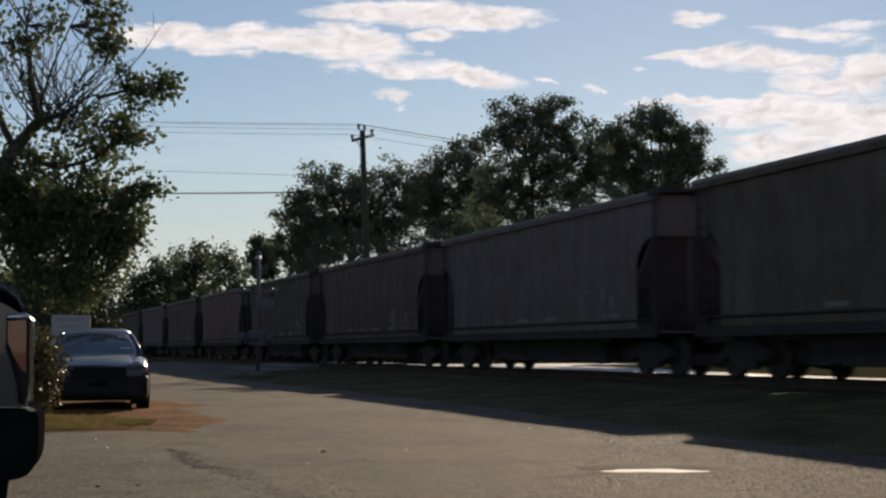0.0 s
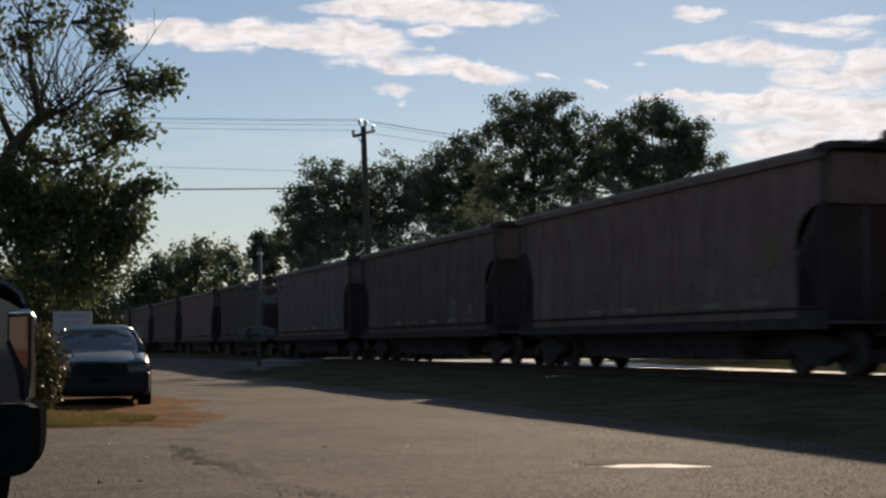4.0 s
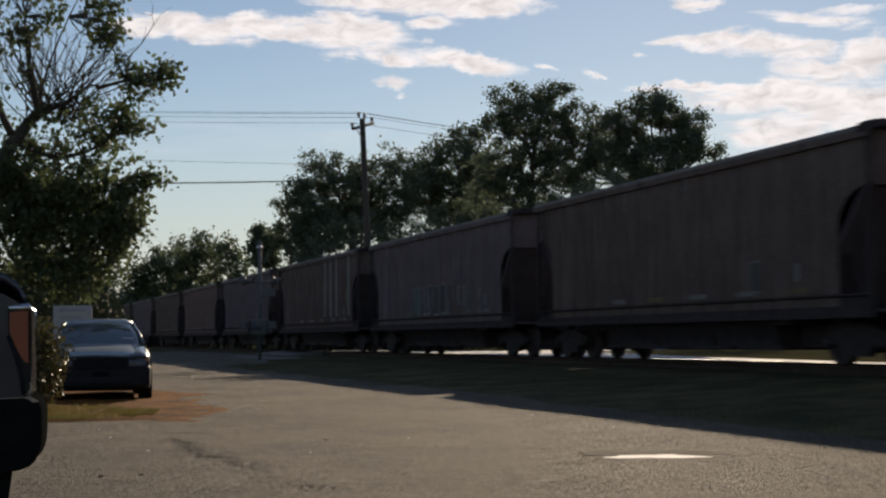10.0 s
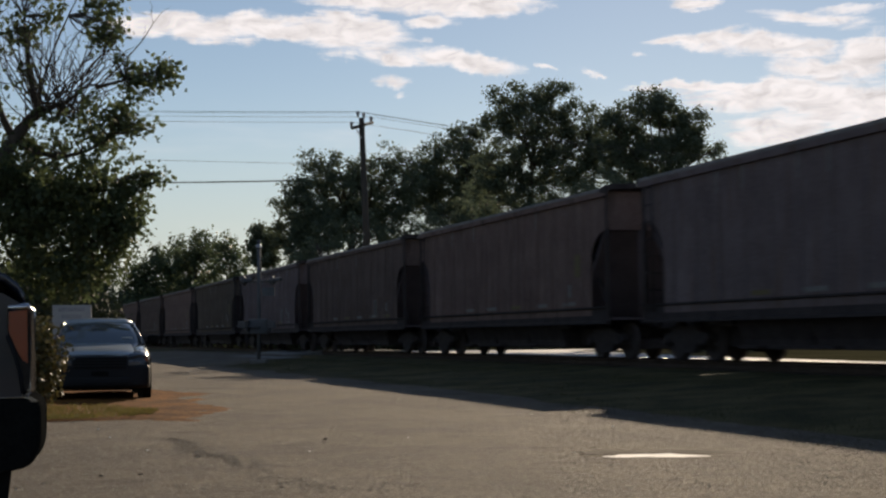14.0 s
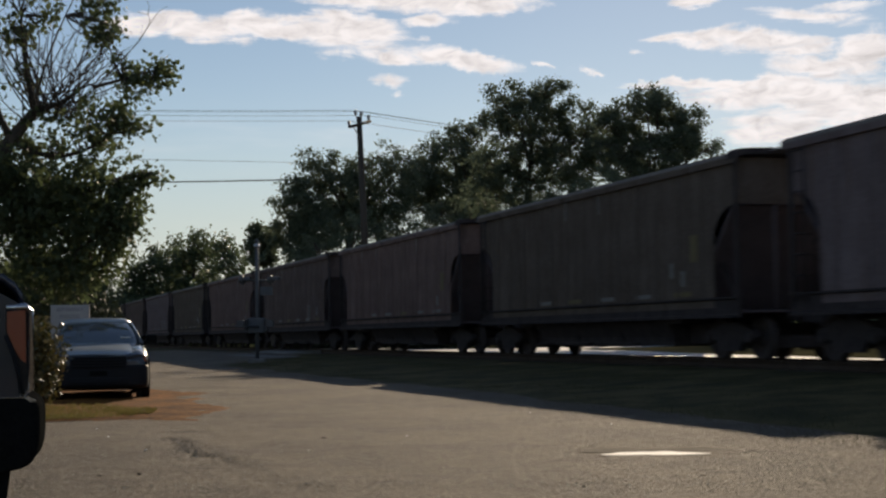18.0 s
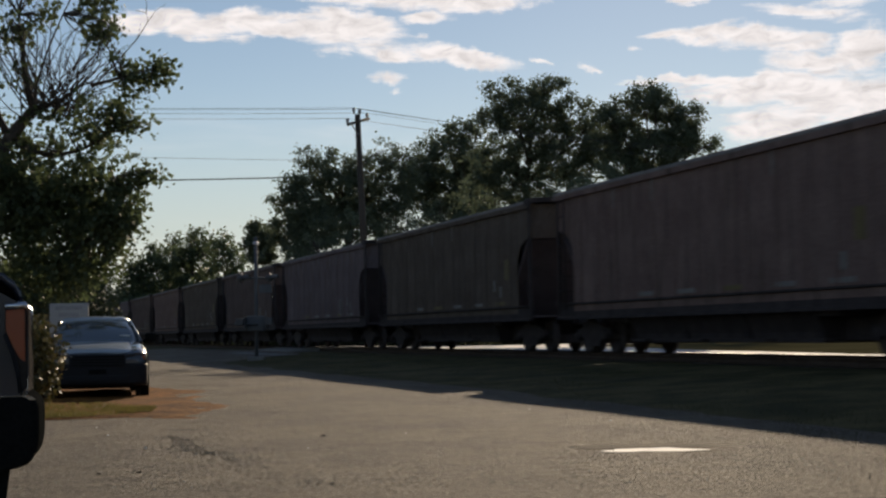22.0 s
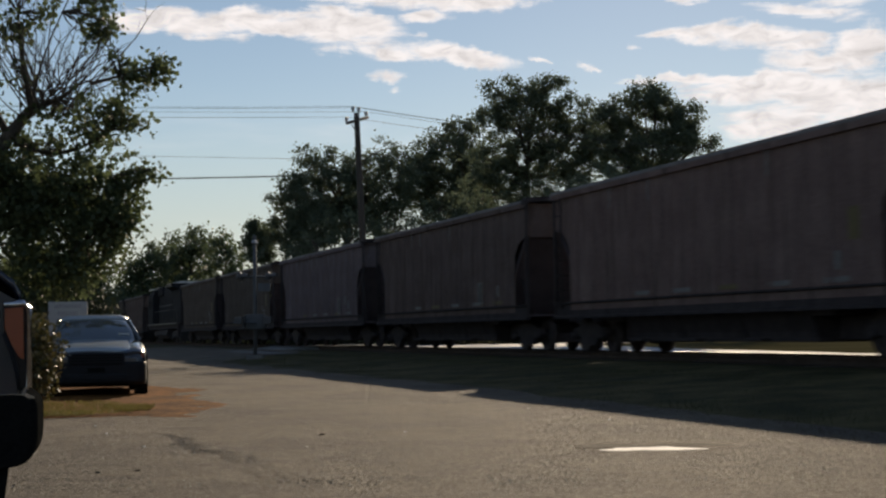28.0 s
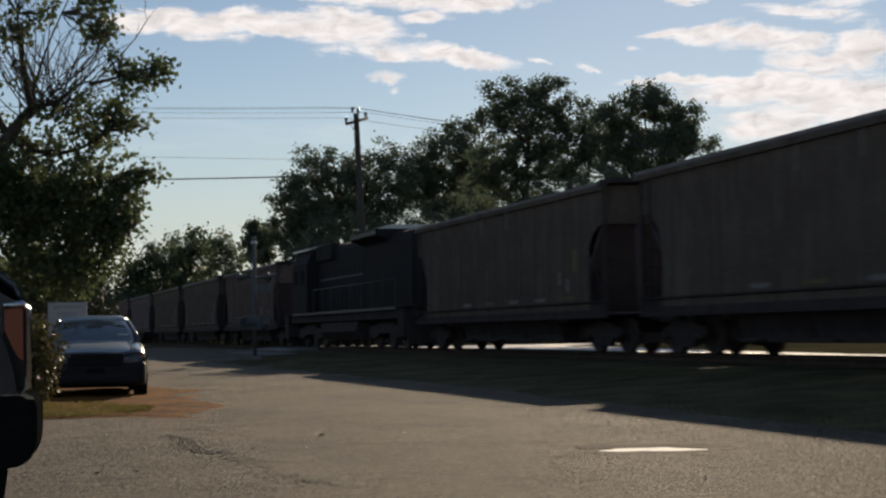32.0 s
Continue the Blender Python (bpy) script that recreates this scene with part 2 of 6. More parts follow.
def foliage(name, dark, light, shine=0.4, through_light=0.35):
    """Leaves: each its own green, some light let through."""
    m = bpy.data.materials.new(name)
    m.use_nodes = True
    nt = m.node_tree
    N, L = nt.nodes, nt.links
    b, out = N["Principled BSDF"], N["Material Output"]
    geo = N.new("ShaderNodeNewGeometry")
    ramp = N.new("ShaderNodeMix")
    ramp.data_type = "RGBA"
    ramp.inputs["A"].default_value, ramp.inputs["B"].default_value = (*dark, 1), (*light, 1)
    L.new(geo.outputs["Random Per Island"], ramp.inputs["Factor"])
    L.new(ramp.outputs["Result"], b.inputs["Base Color"])
    b.inputs["Roughness"].default_value = shine
    tr = N.new("ShaderNodeBsdfTranslucent")
    L.new(ramp.outputs["Result"], tr.inputs[0])
    mx = N.new("ShaderNodeMixShader")
    mx.inputs[0].default_value = through_light
    L.new(b.outputs[0], mx.inputs[1])
    L.new(tr.outputs[0], mx.inputs[2])
    L.new(mx.outputs[0], out.inputs[0])
    return m


def glassy(name, tint, rough=0.03):
    m = bpy.data.materials.new(name)
    m.use_nodes = True
    b = m.node_tree.nodes["Principled BSDF"]
    b.inputs["Base Color"].default_value = (*tint, 1)
    b.inputs["Roughness"].default_value = rough
    b.inputs["Transmission Weight"].default_value = 0.0
    b.inputs["Coat Weight"].default_value = 1.0
    b.inputs["Coat Roughness"].default_value = 0.02
    return m


ASPHALT = asphalt()
ROAD_GREY = surface("far_road", (0.4032, 0.3941, 0.3788), (0.5208, 0.5141, 0.5051), 0.5, 0.85, 0, 0.2, 30.0)
GRASS_GROUND = surface("grass_ground", (0.0319, 0.0336, 0.0145), (0.1334, 0.1092, 0.0522), 0.8, 0.9, 0, 0.8, 22.0, spec=0.05, contrast=(0.40, 0.62), fine_mix=0.35)
FAR_GRASS = surface("far_grass", (0.0420, 0.0421, 0.0224), (0.0900, 0.0812, 0.0448), 0.25, 0.95, 0, 0.4, 9.0, spec=0.0)
DIRT = surface("dirt", (0.070, 0.029, 0.010), (0.30, 0.118, 0.032), 1.4, 0.95, 0, 0.9, 18.0, spec=0.03, contrast=(0.40, 0.62))
BALLAST = surface("ballast", (0.0743, 0.0650, 0.0598), (0.2295, 0.2080, 0.1950), 5.0, 0.9, 0, 1.0, 26.0, spec=0.15)
RAIL_STEEL = surface("rail_steel", (0.05, 0.034, 0.025), (0.10, 0.074, 0.058), 3.0, 0.8, 0.0, 0.1, 40.0, spec=0.05)
RAIL_TOP = surface("rail_top", (0.14, 0.13, 0.12), (0.22, 0.21, 0.2), 3.0, 0.5, 0.8, 0.0, 40.0)
TIE_WOOD = surface("tie_wood", (0.04, 0.032, 0.026), (0.10, 0.08, 0.065), 3.0, 0.9, 0, 0.6, 30.0, stretch=(1, 6, 6), vary=0.3)
CONCRETE = surface("concrete", (0.1575, 0.1566, 0.1499), (0.2362, 0.2322, 0.2220), 1.5, 0.85, 0, 0.3, 40.0, spec=0.2)
BARK = surface("bark", (0.035, 0.028, 0.022), (0.11, 0.088, 0.068), 6.0, 0.95, 0, 1.0, 40.0, stretch=(1, 1, 0.25))
POLE_WOOD = surface("pole_wood", (0.0330, 0.0264, 0.0209), (0.0880, 0.0715, 0.0580), 4.0, 0.9, 0, 0.5, 40.0, stretch=(1, 1, 0.12))
CABLE = surface("cable", (0.02, 0.02, 0.02), (0.05, 0.05, 0.05), 2.0, 0.6, 0, 0, 20)
CERAMIC = surface("ceramic", (0.25, 0.26, 0.27), (0.4, 0.4, 0.42), 6.0, 0.25, 0, 0, 20)
GALVANISED = surface("galvanised", (0.32, 0.33, 0.34), (0.48, 0.49, 0.5), 4.0, 0.45, 0.8, 0.05, 40)
ALU_PAINT = surface("silver_paint", (0.0972, 0.1027, 0.1093), (0.1620, 0.1713, 0.1807), 3.0, 0.75, 0.1, 0.05, 40, spec=0.2)
BLACK_PAINT = surface("black_paint", (0.012, 0.012, 0.013), (0.035, 0.035, 0.036), 3.0, 0.55, 0, 0.1, 30)
RED_LENS = glassy("red_lens", (0.018, 0.006, 0.006), 0.4)
WHITE_PAINT = surface("white_paint", (0.62, 0.61, 0.57), (0.80, 0.79, 0.76), 2.0, 0.6, 0, 0.1, 30)
LEAF_FAR = foliage("leaf_far", (0.0879, 0.1169, 0.0766), (0.1396, 0.1755, 0.1123), 0.65, 0.45)
LEAF_HAZE = foliage("leaf_haze", (0.0568, 0.0849, 0.0468), (0.1327, 0.1698, 0.0858), 0.5, 0.5)
LEAF_NEAR = foliage("leaf_near", (0.0651, 0.0922, 0.0442), (0.1210, 0.1553, 0.0731), 0.6, 0.5)
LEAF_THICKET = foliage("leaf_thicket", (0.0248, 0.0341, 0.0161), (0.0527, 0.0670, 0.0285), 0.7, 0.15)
LEAF_BUSH = foliage("leaf_bush", (0.035, 0.045, 0.016), (0.16, 0.13, 0.05), 0.3, 0.25)
ROUGH_GRASS = foliage("rough_grass", (0.0713, 0.0750, 0.0352), (0.1240, 0.1170, 0.0576), 0.9, 0.35)
GRASS_BLADE = foliage("grass_blade", (0.08, 0.085, 0.02), (0.25, 0.20, 0.068), 0.7, 0.4)
WHEEL_STEEL = surface("wheel_steel", (0.0459, 0.0382, 0.0381), (0.1017, 0.0848, 0.0809), 4.0, 0.7, 0.1, 0.2, 30, spec=0.06)
CAST = surface("cast_steel", (0.0369, 0.0326, 0.0336), (0.0835, 0.0719, 0.0736), 4.0, 0.8, 0.0, 0.3, 30, spec=0.06)
BELOW = surface("underframe", (0.0382, 0.0328, 0.0346), (0.0838, 0.0712, 0.0725), 2.5, 0.85, 0.0, 0.3, 30, streak=(0.036, 0.031, 0.030), spec=0.06)
ROOF_GREY = surface("roof_grey", (0.1283, 0.1170, 0.1064), (0.2700, 0.2461, 0.2261), 1.5, 0.88, 0.0, 0.2, 25, spec=0.08)
STENCIL = surface("stencil_white", (0.1120, 0.1085, 0.1050), (0.2380, 0.2310, 0.2240), 5.0, 0.7, 0, 0, 40)
STENCIL_YELLOW = surface("stencil_yellow", (0.0960, 0.0750, 0.0300), (0.1800, 0.1380, 0.0540), 5.0, 0.7, 0, 0, 40)
DUSTY_POST = surface("dusty_post", (0.22, 0.213, 0.20), (0.35, 0.338, 0.32), 5.0, 0.8, 0, 0, 40, spec=0.1)
# Tone of the recessed car ends: the arch's shade depth set by colour
ARCH_SHADE = surface("arch_shade", (0.0861, 0.0716, 0.0780), (0.1518, 0.1266, 0.1364), 1.2, 0.9, 0.0, 0.2, 25, spec=0.05)
SIGNAL_GREY = surface("signal_grey", (0.07, 0.07, 0.072), (0.12, 0.12, 0.122), 3.0, 0.6, 0, 0.1, 30)
PAINTS = {
    "oxide red": surface("oxide_red", (0.1394, 0.0935, 0.0863), (0.2637, 0.1909, 0.1728), 0.9, 0.88, 0.0, 0.15, 20, spec=0.0, streak=(0.0739, 0.0640, 0.0500)),
    "weathered brown": surface("weathered_brown", (0.1072, 0.0801, 0.0729), (0.2060, 0.1575, 0.1444), 0.9, 0.88, 0.0, 0.15, 20, spec=0.0, streak=(0.0741, 0.0538, 0.0392)),
    "dark grey": surface("dark_grey", (0.1198, 0.0970, 0.0992), (0.2300, 0.1868, 0.1924), 0.9, 0.88, 0.0, 0.15, 20, spec=0.0, streak=(0.1436, 0.0960, 0.0701)),
    "olive grey": surface("olive_grey", (0.0939, 0.0755, 0.0633), (0.1799, 0.1483, 0.1283), 0.9, 0.88, 0.0, 0.15, 20, spec=0.0, streak=(0.0800, 0.0610, 0.0477)),
}


# ---- mesh helpers ----
class Geo:
    """Collects vertices and faces of one mesh."""

    def __init__(self):
        self.v, self.f, self.smooth = [], [], []

    def add(self, verts, faces, smooth=False):
        o = len(self.v)
        self.v.extend(tuple(p) for p in verts)
        self.f.extend(tuple(i + o for i in f) for f in faces)
        self.smooth.extend([smooth] * len(faces))
        return self

    def box(self, x0, x1, y0, y1, z0, z1, c=0.0):
        """A box, with its edges cut by c."""
        if c <= 0:
            vs = [(x, y, z) for x in (x0, x1) for y in (y0, y1) for z in (z0, z1)]
            return self.add(vs, [(0, 1, 3, 2), (4, 6, 7, 5), (0, 4, 5, 1), (2, 3, 7, 6), (0, 2, 6, 4), (1, 5, 7, 3)])
        bm = bmesh.new()
        bmesh.ops.create_cube(bm, size=1, matrix=Matrix.LocRotScale(((x0 + x1) / 2, (y0 + y1) / 2, (z0 + z1) / 2), None, (x1 - x0, y1 - y0, z1 - z0)))
        bmesh.ops.bevel(bm, geom=bm.edges[:], offset=c, segments=2, profile=0.6, affect="EDGES")
        bm.verts.index_update()
        self.add([v.co[:] for v in bm.verts], [[v.index for v in f.verts] for f in bm.faces])
        bm.free()
        return self

    def prism(self, outline, axis, a, b):
        """An outline of two coordinates, drawn along the axis from a to b."""
        n = len(outline)
        place = {"x": lambda p, t: (t, p[0], p[1]), "y": lambda p, t: (p[0], t, p[1]), "z": lambda p, t: (p[0], p[1], t)}[axis]
        vs = [place(p, a) for p in outline] + [place(p, b) for p in outline]
        fs = [tuple(range(n))[::-1], tuple(range(n, 2 * n))] + [(i, (i + 1) % n, n + (i + 1) % n, n + i) for i in range(n)]
        return self.add(vs, fs)

    def tube(self, pts, radii, n=8, cap=True):
        """A round bar along points; radii: one number or one for each point."""
        pts = [Vector(p) for p in pts]
        if isinstance(radii, (int, float)):
            radii = [radii] * len(pts)
        vs, up = [], Vector((0.13, 0.21, 0.97))
        for i, p in enumerate(pts):
            way = (pts[min(i + 1, len(pts) - 1)] - pts[max(i - 1, 0)]).normalized()
            side = way.cross(up)
            if side.length < 0.2:
                side = way.cross(Vector((1, 0, 0)))
            side.normalize()
            other = side.cross(way)
            for k in range(n):
                a = 2 * math.pi * k / n
                vs.append(p + (side * math.cos(a) + other * math.sin(a)) * radii[i])
        fs = [(i * n + k, i * n + (k + 1) % n, (i + 1) * n + (k + 1) % n, (i + 1) * n + k) for i in range(len(pts) - 1) for k in range(n)]
        self.add(vs, fs, True)
        if cap:
            o = len(self.v) - len(vs)
            self.f += [tuple(o + k for k in range(n))[::-1], tuple(o + len(vs) - n + k for k in range(n))]
            self.smooth += [False, False]
        return self

    def lathe(self, profile, axis="y", n=24, centre=(0, 0, 0)):
        """A turned shape: profile of (radius, along)."""
        vs = []
        for r, t in profile:
            for k in range(n):
                a = 2 * math.pi * k / n
                p = {"x": (t, r * math.cos(a), r * math.sin(a)), "y": (r * math.cos(a), t, r * math.sin(a)), "z": (r * math.cos(a), r * math.sin(a), t)}[axis]
                vs.append((p[0] + centre[0], p[1] + centre[1], p[2] + centre[2]))
        m = len(profile)
        return self.add(vs, [(i * n + k, i * n + (k + 1) % n, (i + 1) * n + (k + 1) % n, (i + 1) * n + k) for i in range(m - 1) for k in range(n)], True)

    def loft(self, rings, closed=True, caps=True, smooth=True):
        """Skin through rings of equally many points."""
        n = len(rings[0])
        vs = [p for r in rings for p in r]
        k_end = n if closed else n - 1
        fs = [(i * n + k, i * n + (k + 1) % n, (i + 1) * n + (k + 1) % n, (i + 1) * n + k) for i in range(len(rings) - 1) for k in range(k_end)]
        self.add(vs, fs, smooth)
        if caps and closed:
            o = len(self.v) - len(vs)
            self.f += [tuple(o + k for k in range(n))[::-1], tuple(o + len(vs) - n + k for k in range(n))]
            self.smooth += [False, False]
        return self

    def moved(self, m):
        self.v = [tuple(m @ Vector(p)) for p in self.v]
        return self

    def mesh(self, name, material):
        me = bpy.data.meshes.new(name)
        me.from_pydata(self.v, [], self.f)
        me.polygons.foreach_set("use_smooth", self.smooth)
        bm = bmesh.new()
        bm.from_mesh(me)
        bmesh.ops.recalc_face_normals(bm, faces=bm.faces)
        bm.to_mesh(me)
        bm.free()
        me.materials.append(material)
        me.update()
        return me


def part(name, geo, material, parent=None, label="", at=None):
    """One mesh object under a thing or under a part; geo: a Geo or a ready mesh."""
    me = geo if isinstance(geo, bpy.types.Mesh) else geo.mesh(name, material)
    ob = new(name, me)
    if parent:
        ob.parent = parent
    if at is not None:
        ob.matrix_basis = at
    return tagged(ob, label)


def thing(name, label, category, at=None, group="", kind=""):
    ob = new(name)
    ob.empty_display_size = 0.3
    if at is not None:
        ob.matrix_basis = at
    return tagged(ob, label, category, group, kind)


def fast_mesh(name, verts, faces_n, material, smooth=False):
    """A mesh of many separate polygons of faces_n corners each, from an array of corners."""
    verts = np.asarray(verts, dtype=np.float32).reshape(-1, 3)
    n = len(verts) // faces_n
    me = bpy.data.meshes.new(name)
    me.vertices.add(len(verts))
    me.vertices.foreach_set("co", verts.ravel())
    me.loops.add(n * faces_n)
    me.loops.foreach_set("vertex_index", np.arange(n * faces_n, dtype=np.int32))
    me.polygons.add(n)
    me.polygons.foreach_set("loop_start", np.arange(0, n * faces_n, faces_n, dtype=np.int32))
    me.materials.append(material)
    me.update(calc_edges=True)
    return me


# ---- the railway line ----
# s runs along the centre line away from the eye's side; straight at first, a wide bend to the left, then straight again.
BEARING = math.atan2(799, 2600)
LINE_X, BEND_AT, BEND_END, BEND_R = 17.14, 18.0, 63.0, 3500.0
RAIL_Z = 0.51


def line(s, q=0.0):
    """The point s metres along the line and q metres beyond it, and the bearing there."""
    if s <= BEND_AT:
        b = BEARING
        x, y = LINE_X - math.sin(b) * s, math.cos(b) * s
    else:
        u = (min(s, BEND_END) - BEND_AT) / BEND_R
        b = BEARING + u
        x = LINE_X - math.sin(BEARING) * BEND_AT + BEND_R * (math.cos(b) - math.cos(BEARING))
        y = math.cos(BEARING) * BEND_AT + BEND_R * (math.sin(b) - math.sin(BEARING))
        x, y = x - math.sin(b) * max(0.0, s - BEND_END), y + math.cos(b) * max(0.0, s - BEND_END)
    return x + q * math.cos(b), y + q * math.sin(b), b


def smooth_step(a, b, t):
    t = min(1, max(0, (t - a) / (b - a)))
    return t * t * (3 - 2 * t)


def ground_z(q, s=0.0):
    """Height of the ground q metres beyond the centre line (near side is negative)."""
    if q < 0:
        return 0.27 * smooth_step(-9.0, -3.4, q) + 0.06 * smooth_step(-3.4, -2.6, q)
    return 0.33 + 0.0 * q


def strip(name, svals, qvals, lift, material, wobble=0.0, edge=None):
    """A sheet over the ground between the given distances; edge(s, q) may move a point sideways."""
    vs, fs = [], []
    n = len(qvals)
    for s in svals:
        for q in qvals:
            qq = edge(s, q) if edge else q
            x, y, _ = line(s, qq)
            vs.append((x, y, ground_z(qq, s) + lift + wobble * noise.noise(Vector((x * 0.4, y * 0.4, 3)))))
    for i in range(len(svals) - 1):
        for k in range(n - 1):
            fs.append((i * n + k, i * n + k + 1, (i + 1) * n + k + 1, (i + 1) * n + k))
    g = Geo().add(vs, fs, True)
    return part(name, g, material)


def spread(a, b, n):
    return [a + (b - a) * i / (n - 1) for i in range(n)]


S_LONG = [-600, -250, -80, -40] + spread(-20, 140, 81) + [150, 165, 180, 200, 230, 270, 330, 420, 600, 900, 1500]
ground = strip("ground", S_LONG, [-900, -300, -120, -60, -40, -30, -24, -20, -17, -14, -12, -10.5, -9, -8, -7, -6, -5, -4.2, -3.4, -3.0, -2.6, -2, 0, 2, 3,
                                  6, 12, 30, 80, 300, 1200], 0.0, GRASS_GROUND, 0.015)
tagged(ground, "uneven ground of dry grass and weeds", "ground", kind="structure")


def lot_edge(s, q):
    """The asphalt's edge towards the line, which runs up to the crossing further on."""
    top = -7.6 + 0.35 * noise.noise(Vector((s * 0.35, 1.0, 0))) + 0.12 * noise.noise(Vector((s * 1.7, 4.0, 0)))
    top += 4.9 * smooth_step(61, 70, s) - 0.35 * smooth_step(34, 12, s)
    return q if q < -12 else -12 + (top + 12) * (q + 12) / 12.0


lot = strip("asphalt_lot", spread(-30, 20, 26) + spread(20.5, 80, 120) + spread(81, 112, 32), [-40, -30, -24, -20, -17, -15, -13.5, -12, -9, -6, -4, -3, -2, -1, 0], 0.018, ASPHALT, 0.012, lot_edge)
tagged(lot, "worn sunlit asphalt lot with cracks and loose grit", "asphalt", kind="structure")
def road_edge(s, q):
    """The far road leaves the line and turns off across the field; q runs from 0 to 1 across it."""
    out = 5.5 + 1.4 * smooth_step(32, 48, s) + 4.5 * smooth_step(44, 73, s) + 12.0 * smooth_step(73, 83, s)
    return 3.2 + (out - 3.2) * q


far_road = strip("far_road", spread(-20, 84, 53), [0.0, 0.25, 0.5, 0.75, 1.0], 0.044, ROAD_GREY, 0.006, road_edge)
tagged(far_road, "pale sunlit road beyond the railway", "road", kind="structure")
far_field = strip("far_field", spread(-20, 320, 60), [6.0, 9, 14, 20, 30, 45, 60], 0.034, FAR_GRASS, 0.03)
tagged(far_field, "sunlit yellow-green grass beyond the railway", "grass", kind="structure")

# ballast bank with sloping shoulders
ballast = Geo()
rings = []
for s in [-60] + spread(-20, 200, 111) + [230, 270, 330, 420, 600]:
    ring = []
    for q, z in ((-3.1, 0.05), (-2.3, RAIL_Z - 0.28), (-1.6, RAIL_Z - 0.22), (1.6, RAIL_Z - 0.22), (2.3, RAIL_Z - 0.28), (3.1, 0.05)):
        x, y, _ = line(s, q)
        ring.append((x, y, z + 0.035 * noise.noise(Vector((x * 2.1, y * 2.1, 0)))))
    rings.append(ring)
ballast.loft(rings, closed=False, caps=False)
tagged(part("ballast_bank", ballast, BALLAST), "grey crushed-stone bank under the railway track", "ballast", kind="structure")

track = thing("railway_track", "rusty steel rails on dark wooden ties", "railway track", kind="structure")
RAIL_PROFILE = [(-0.07, -0.17), (0.07, -0.17), (0.07, -0.155), (0.012, -0.13), (0.012, -0.05), (0.036, -0.035), (0.036, -0.004), (0.03, 0.0),
                (-0.03, 0.0), (-0.036, -0.004), (-0.036, -0.035), (-0.012, -0.05), (-0.012, -0.13), (-0.07, -0.155)]
for q0 in (-0.7525, 0.7525):
    g, top = Geo(), Geo()
    rr, tt = [], []
    for s in [-60, -20] + spread(0, 200, 41) + [240, 300, 400, 600]:
        rr.append([(*line(s, q0 + a)[:2], RAIL_Z + b) for a, b in RAIL_PROFILE])
        tt.append([(*line(s, q0 + a)[:2], RAIL_Z + 0.0015) for a in (-0.024, 0.024)])
    g.loft(rr)
    top.loft(tt, closed=False, caps=False)
    rail = part("rail", g, RAIL_STEEL, track)
    part("running_surface", top, RAIL_TOP, rail, "polished steel running surface")
tie_mesh = Geo().box(-1.3, 1.3, -0.115, 0.115, -0.18, 0.0, 0.012).mesh("tie", TIE_WOOD)
for i in range(240):
    x, y, b = line(12 + i * 0.52)
    part("tie", tie_mesh, None, track, at=pose(x, y, RAIL_Z - 0.175, 0, 0, math.degrees(b)))

apron = strip("concrete_apron", spread(66, 79, 14), [-4.6, -4.1, -3.5], 0.03, CONCRETE, 0.008)
tagged(apron, "pale concrete strip beside the crossing", "pavement", kind="structure")

# crossing surface between and beside the rails
for q0, q1 in ((-2.3, -0.85), (-0.62, 0.62), (0.85, 3.4)):
    g, rr = Geo(), []
    for s in spread(74, 84, 6):
        rr.append([(*line(s, q)[:2], RAIL_Z + dz) for q, dz in ((q0, -0.20), (q1, -0.20), (q1, -0.012), (q0, -0.012 if q0 > -2 else -0.16))])
    g.loft(rr)
    tagged(part("crossing_panel", g, CONCRETE), "worn concrete panel of the road crossing", "crossing panel", kind="structure")


# ---- the train ----
CAR_PITCH, CAR_HALF, CENTRES = 18.5, 8.48, 6.95
WHEEL_R = 0.457


def wheelset_mesh():
    g = Geo()
    for sgn in (-1, 1):
        prof = [(0.0, 0.62), (0.13, 0.62), (0.15, 0.66), (0.17, 0.70), (0.33, 0.715), (0.385, 0.685), (0.487, 0.685), (0.487, 0.712), (0.462, 0.722), (0.455, 0.815), (0.40, 0.825),
                (0.36, 0.77), (0.17, 0.75), (0.14, 0.82), (0.085, 0.83), (0.08, 1.02), (0.0, 1.02)]
        g.lathe([(r, sgn * y) for r, y in prof], "y", 28)
        for k in range(4):     # pressed dimples of the wheel plate
            a = k * math.pi / 2
            g.lathe([(0.0, sgn * 0.775), (0.035, sgn * 0.772), (0.04, sgn * 0.75)], "y", 8, (0.25 * math.cos(a), 0, 0.25 * math.sin(a)))
    g.tube([(0, -0.64, 0), (0, 0.64, 0)], 0.082, 12)
    return g.mesh("wheelset", WHEEL_STEEL)


def sideframe_mesh(half=0.89):
    outline = [(-half - 0.22, 0.50), (-half - 0.16, 0.63), (-half + 0.1, 0.66), (-0.42, 0.80), (0.42, 0.80), (half - 0.1, 0.66), (half + 0.16, 0.63), (half + 0.22, 0.50),
               (half + 0.12, 0.40), (half - 0.12, 0.40), (half - 0.26, 0.44), (0.42, 0.19), (-0.42, 0.19), (-half + 0.26, 0.44), (-half + 0.12, 0.40), (-half - 0.12, 0.40)]
    return Geo().prism(outline, "y", -0.075, 0.075).mesh("sideframe", CAST)


def spring_mesh():
    g = Geo()
    for k in (-0.17, 0, 0.17):
        g.lathe([(0.0, 0.30), (0.07, 0.30), (0.075, 0.36), (0.06, 0.40), (0.075, 0.44), (0.06, 0.48), (0.075, 0.52), (0.07, 0.58), (0, 0.58)], "z", 10, (k, 0, 0))
    return g.mesh("spring_group", CAST)


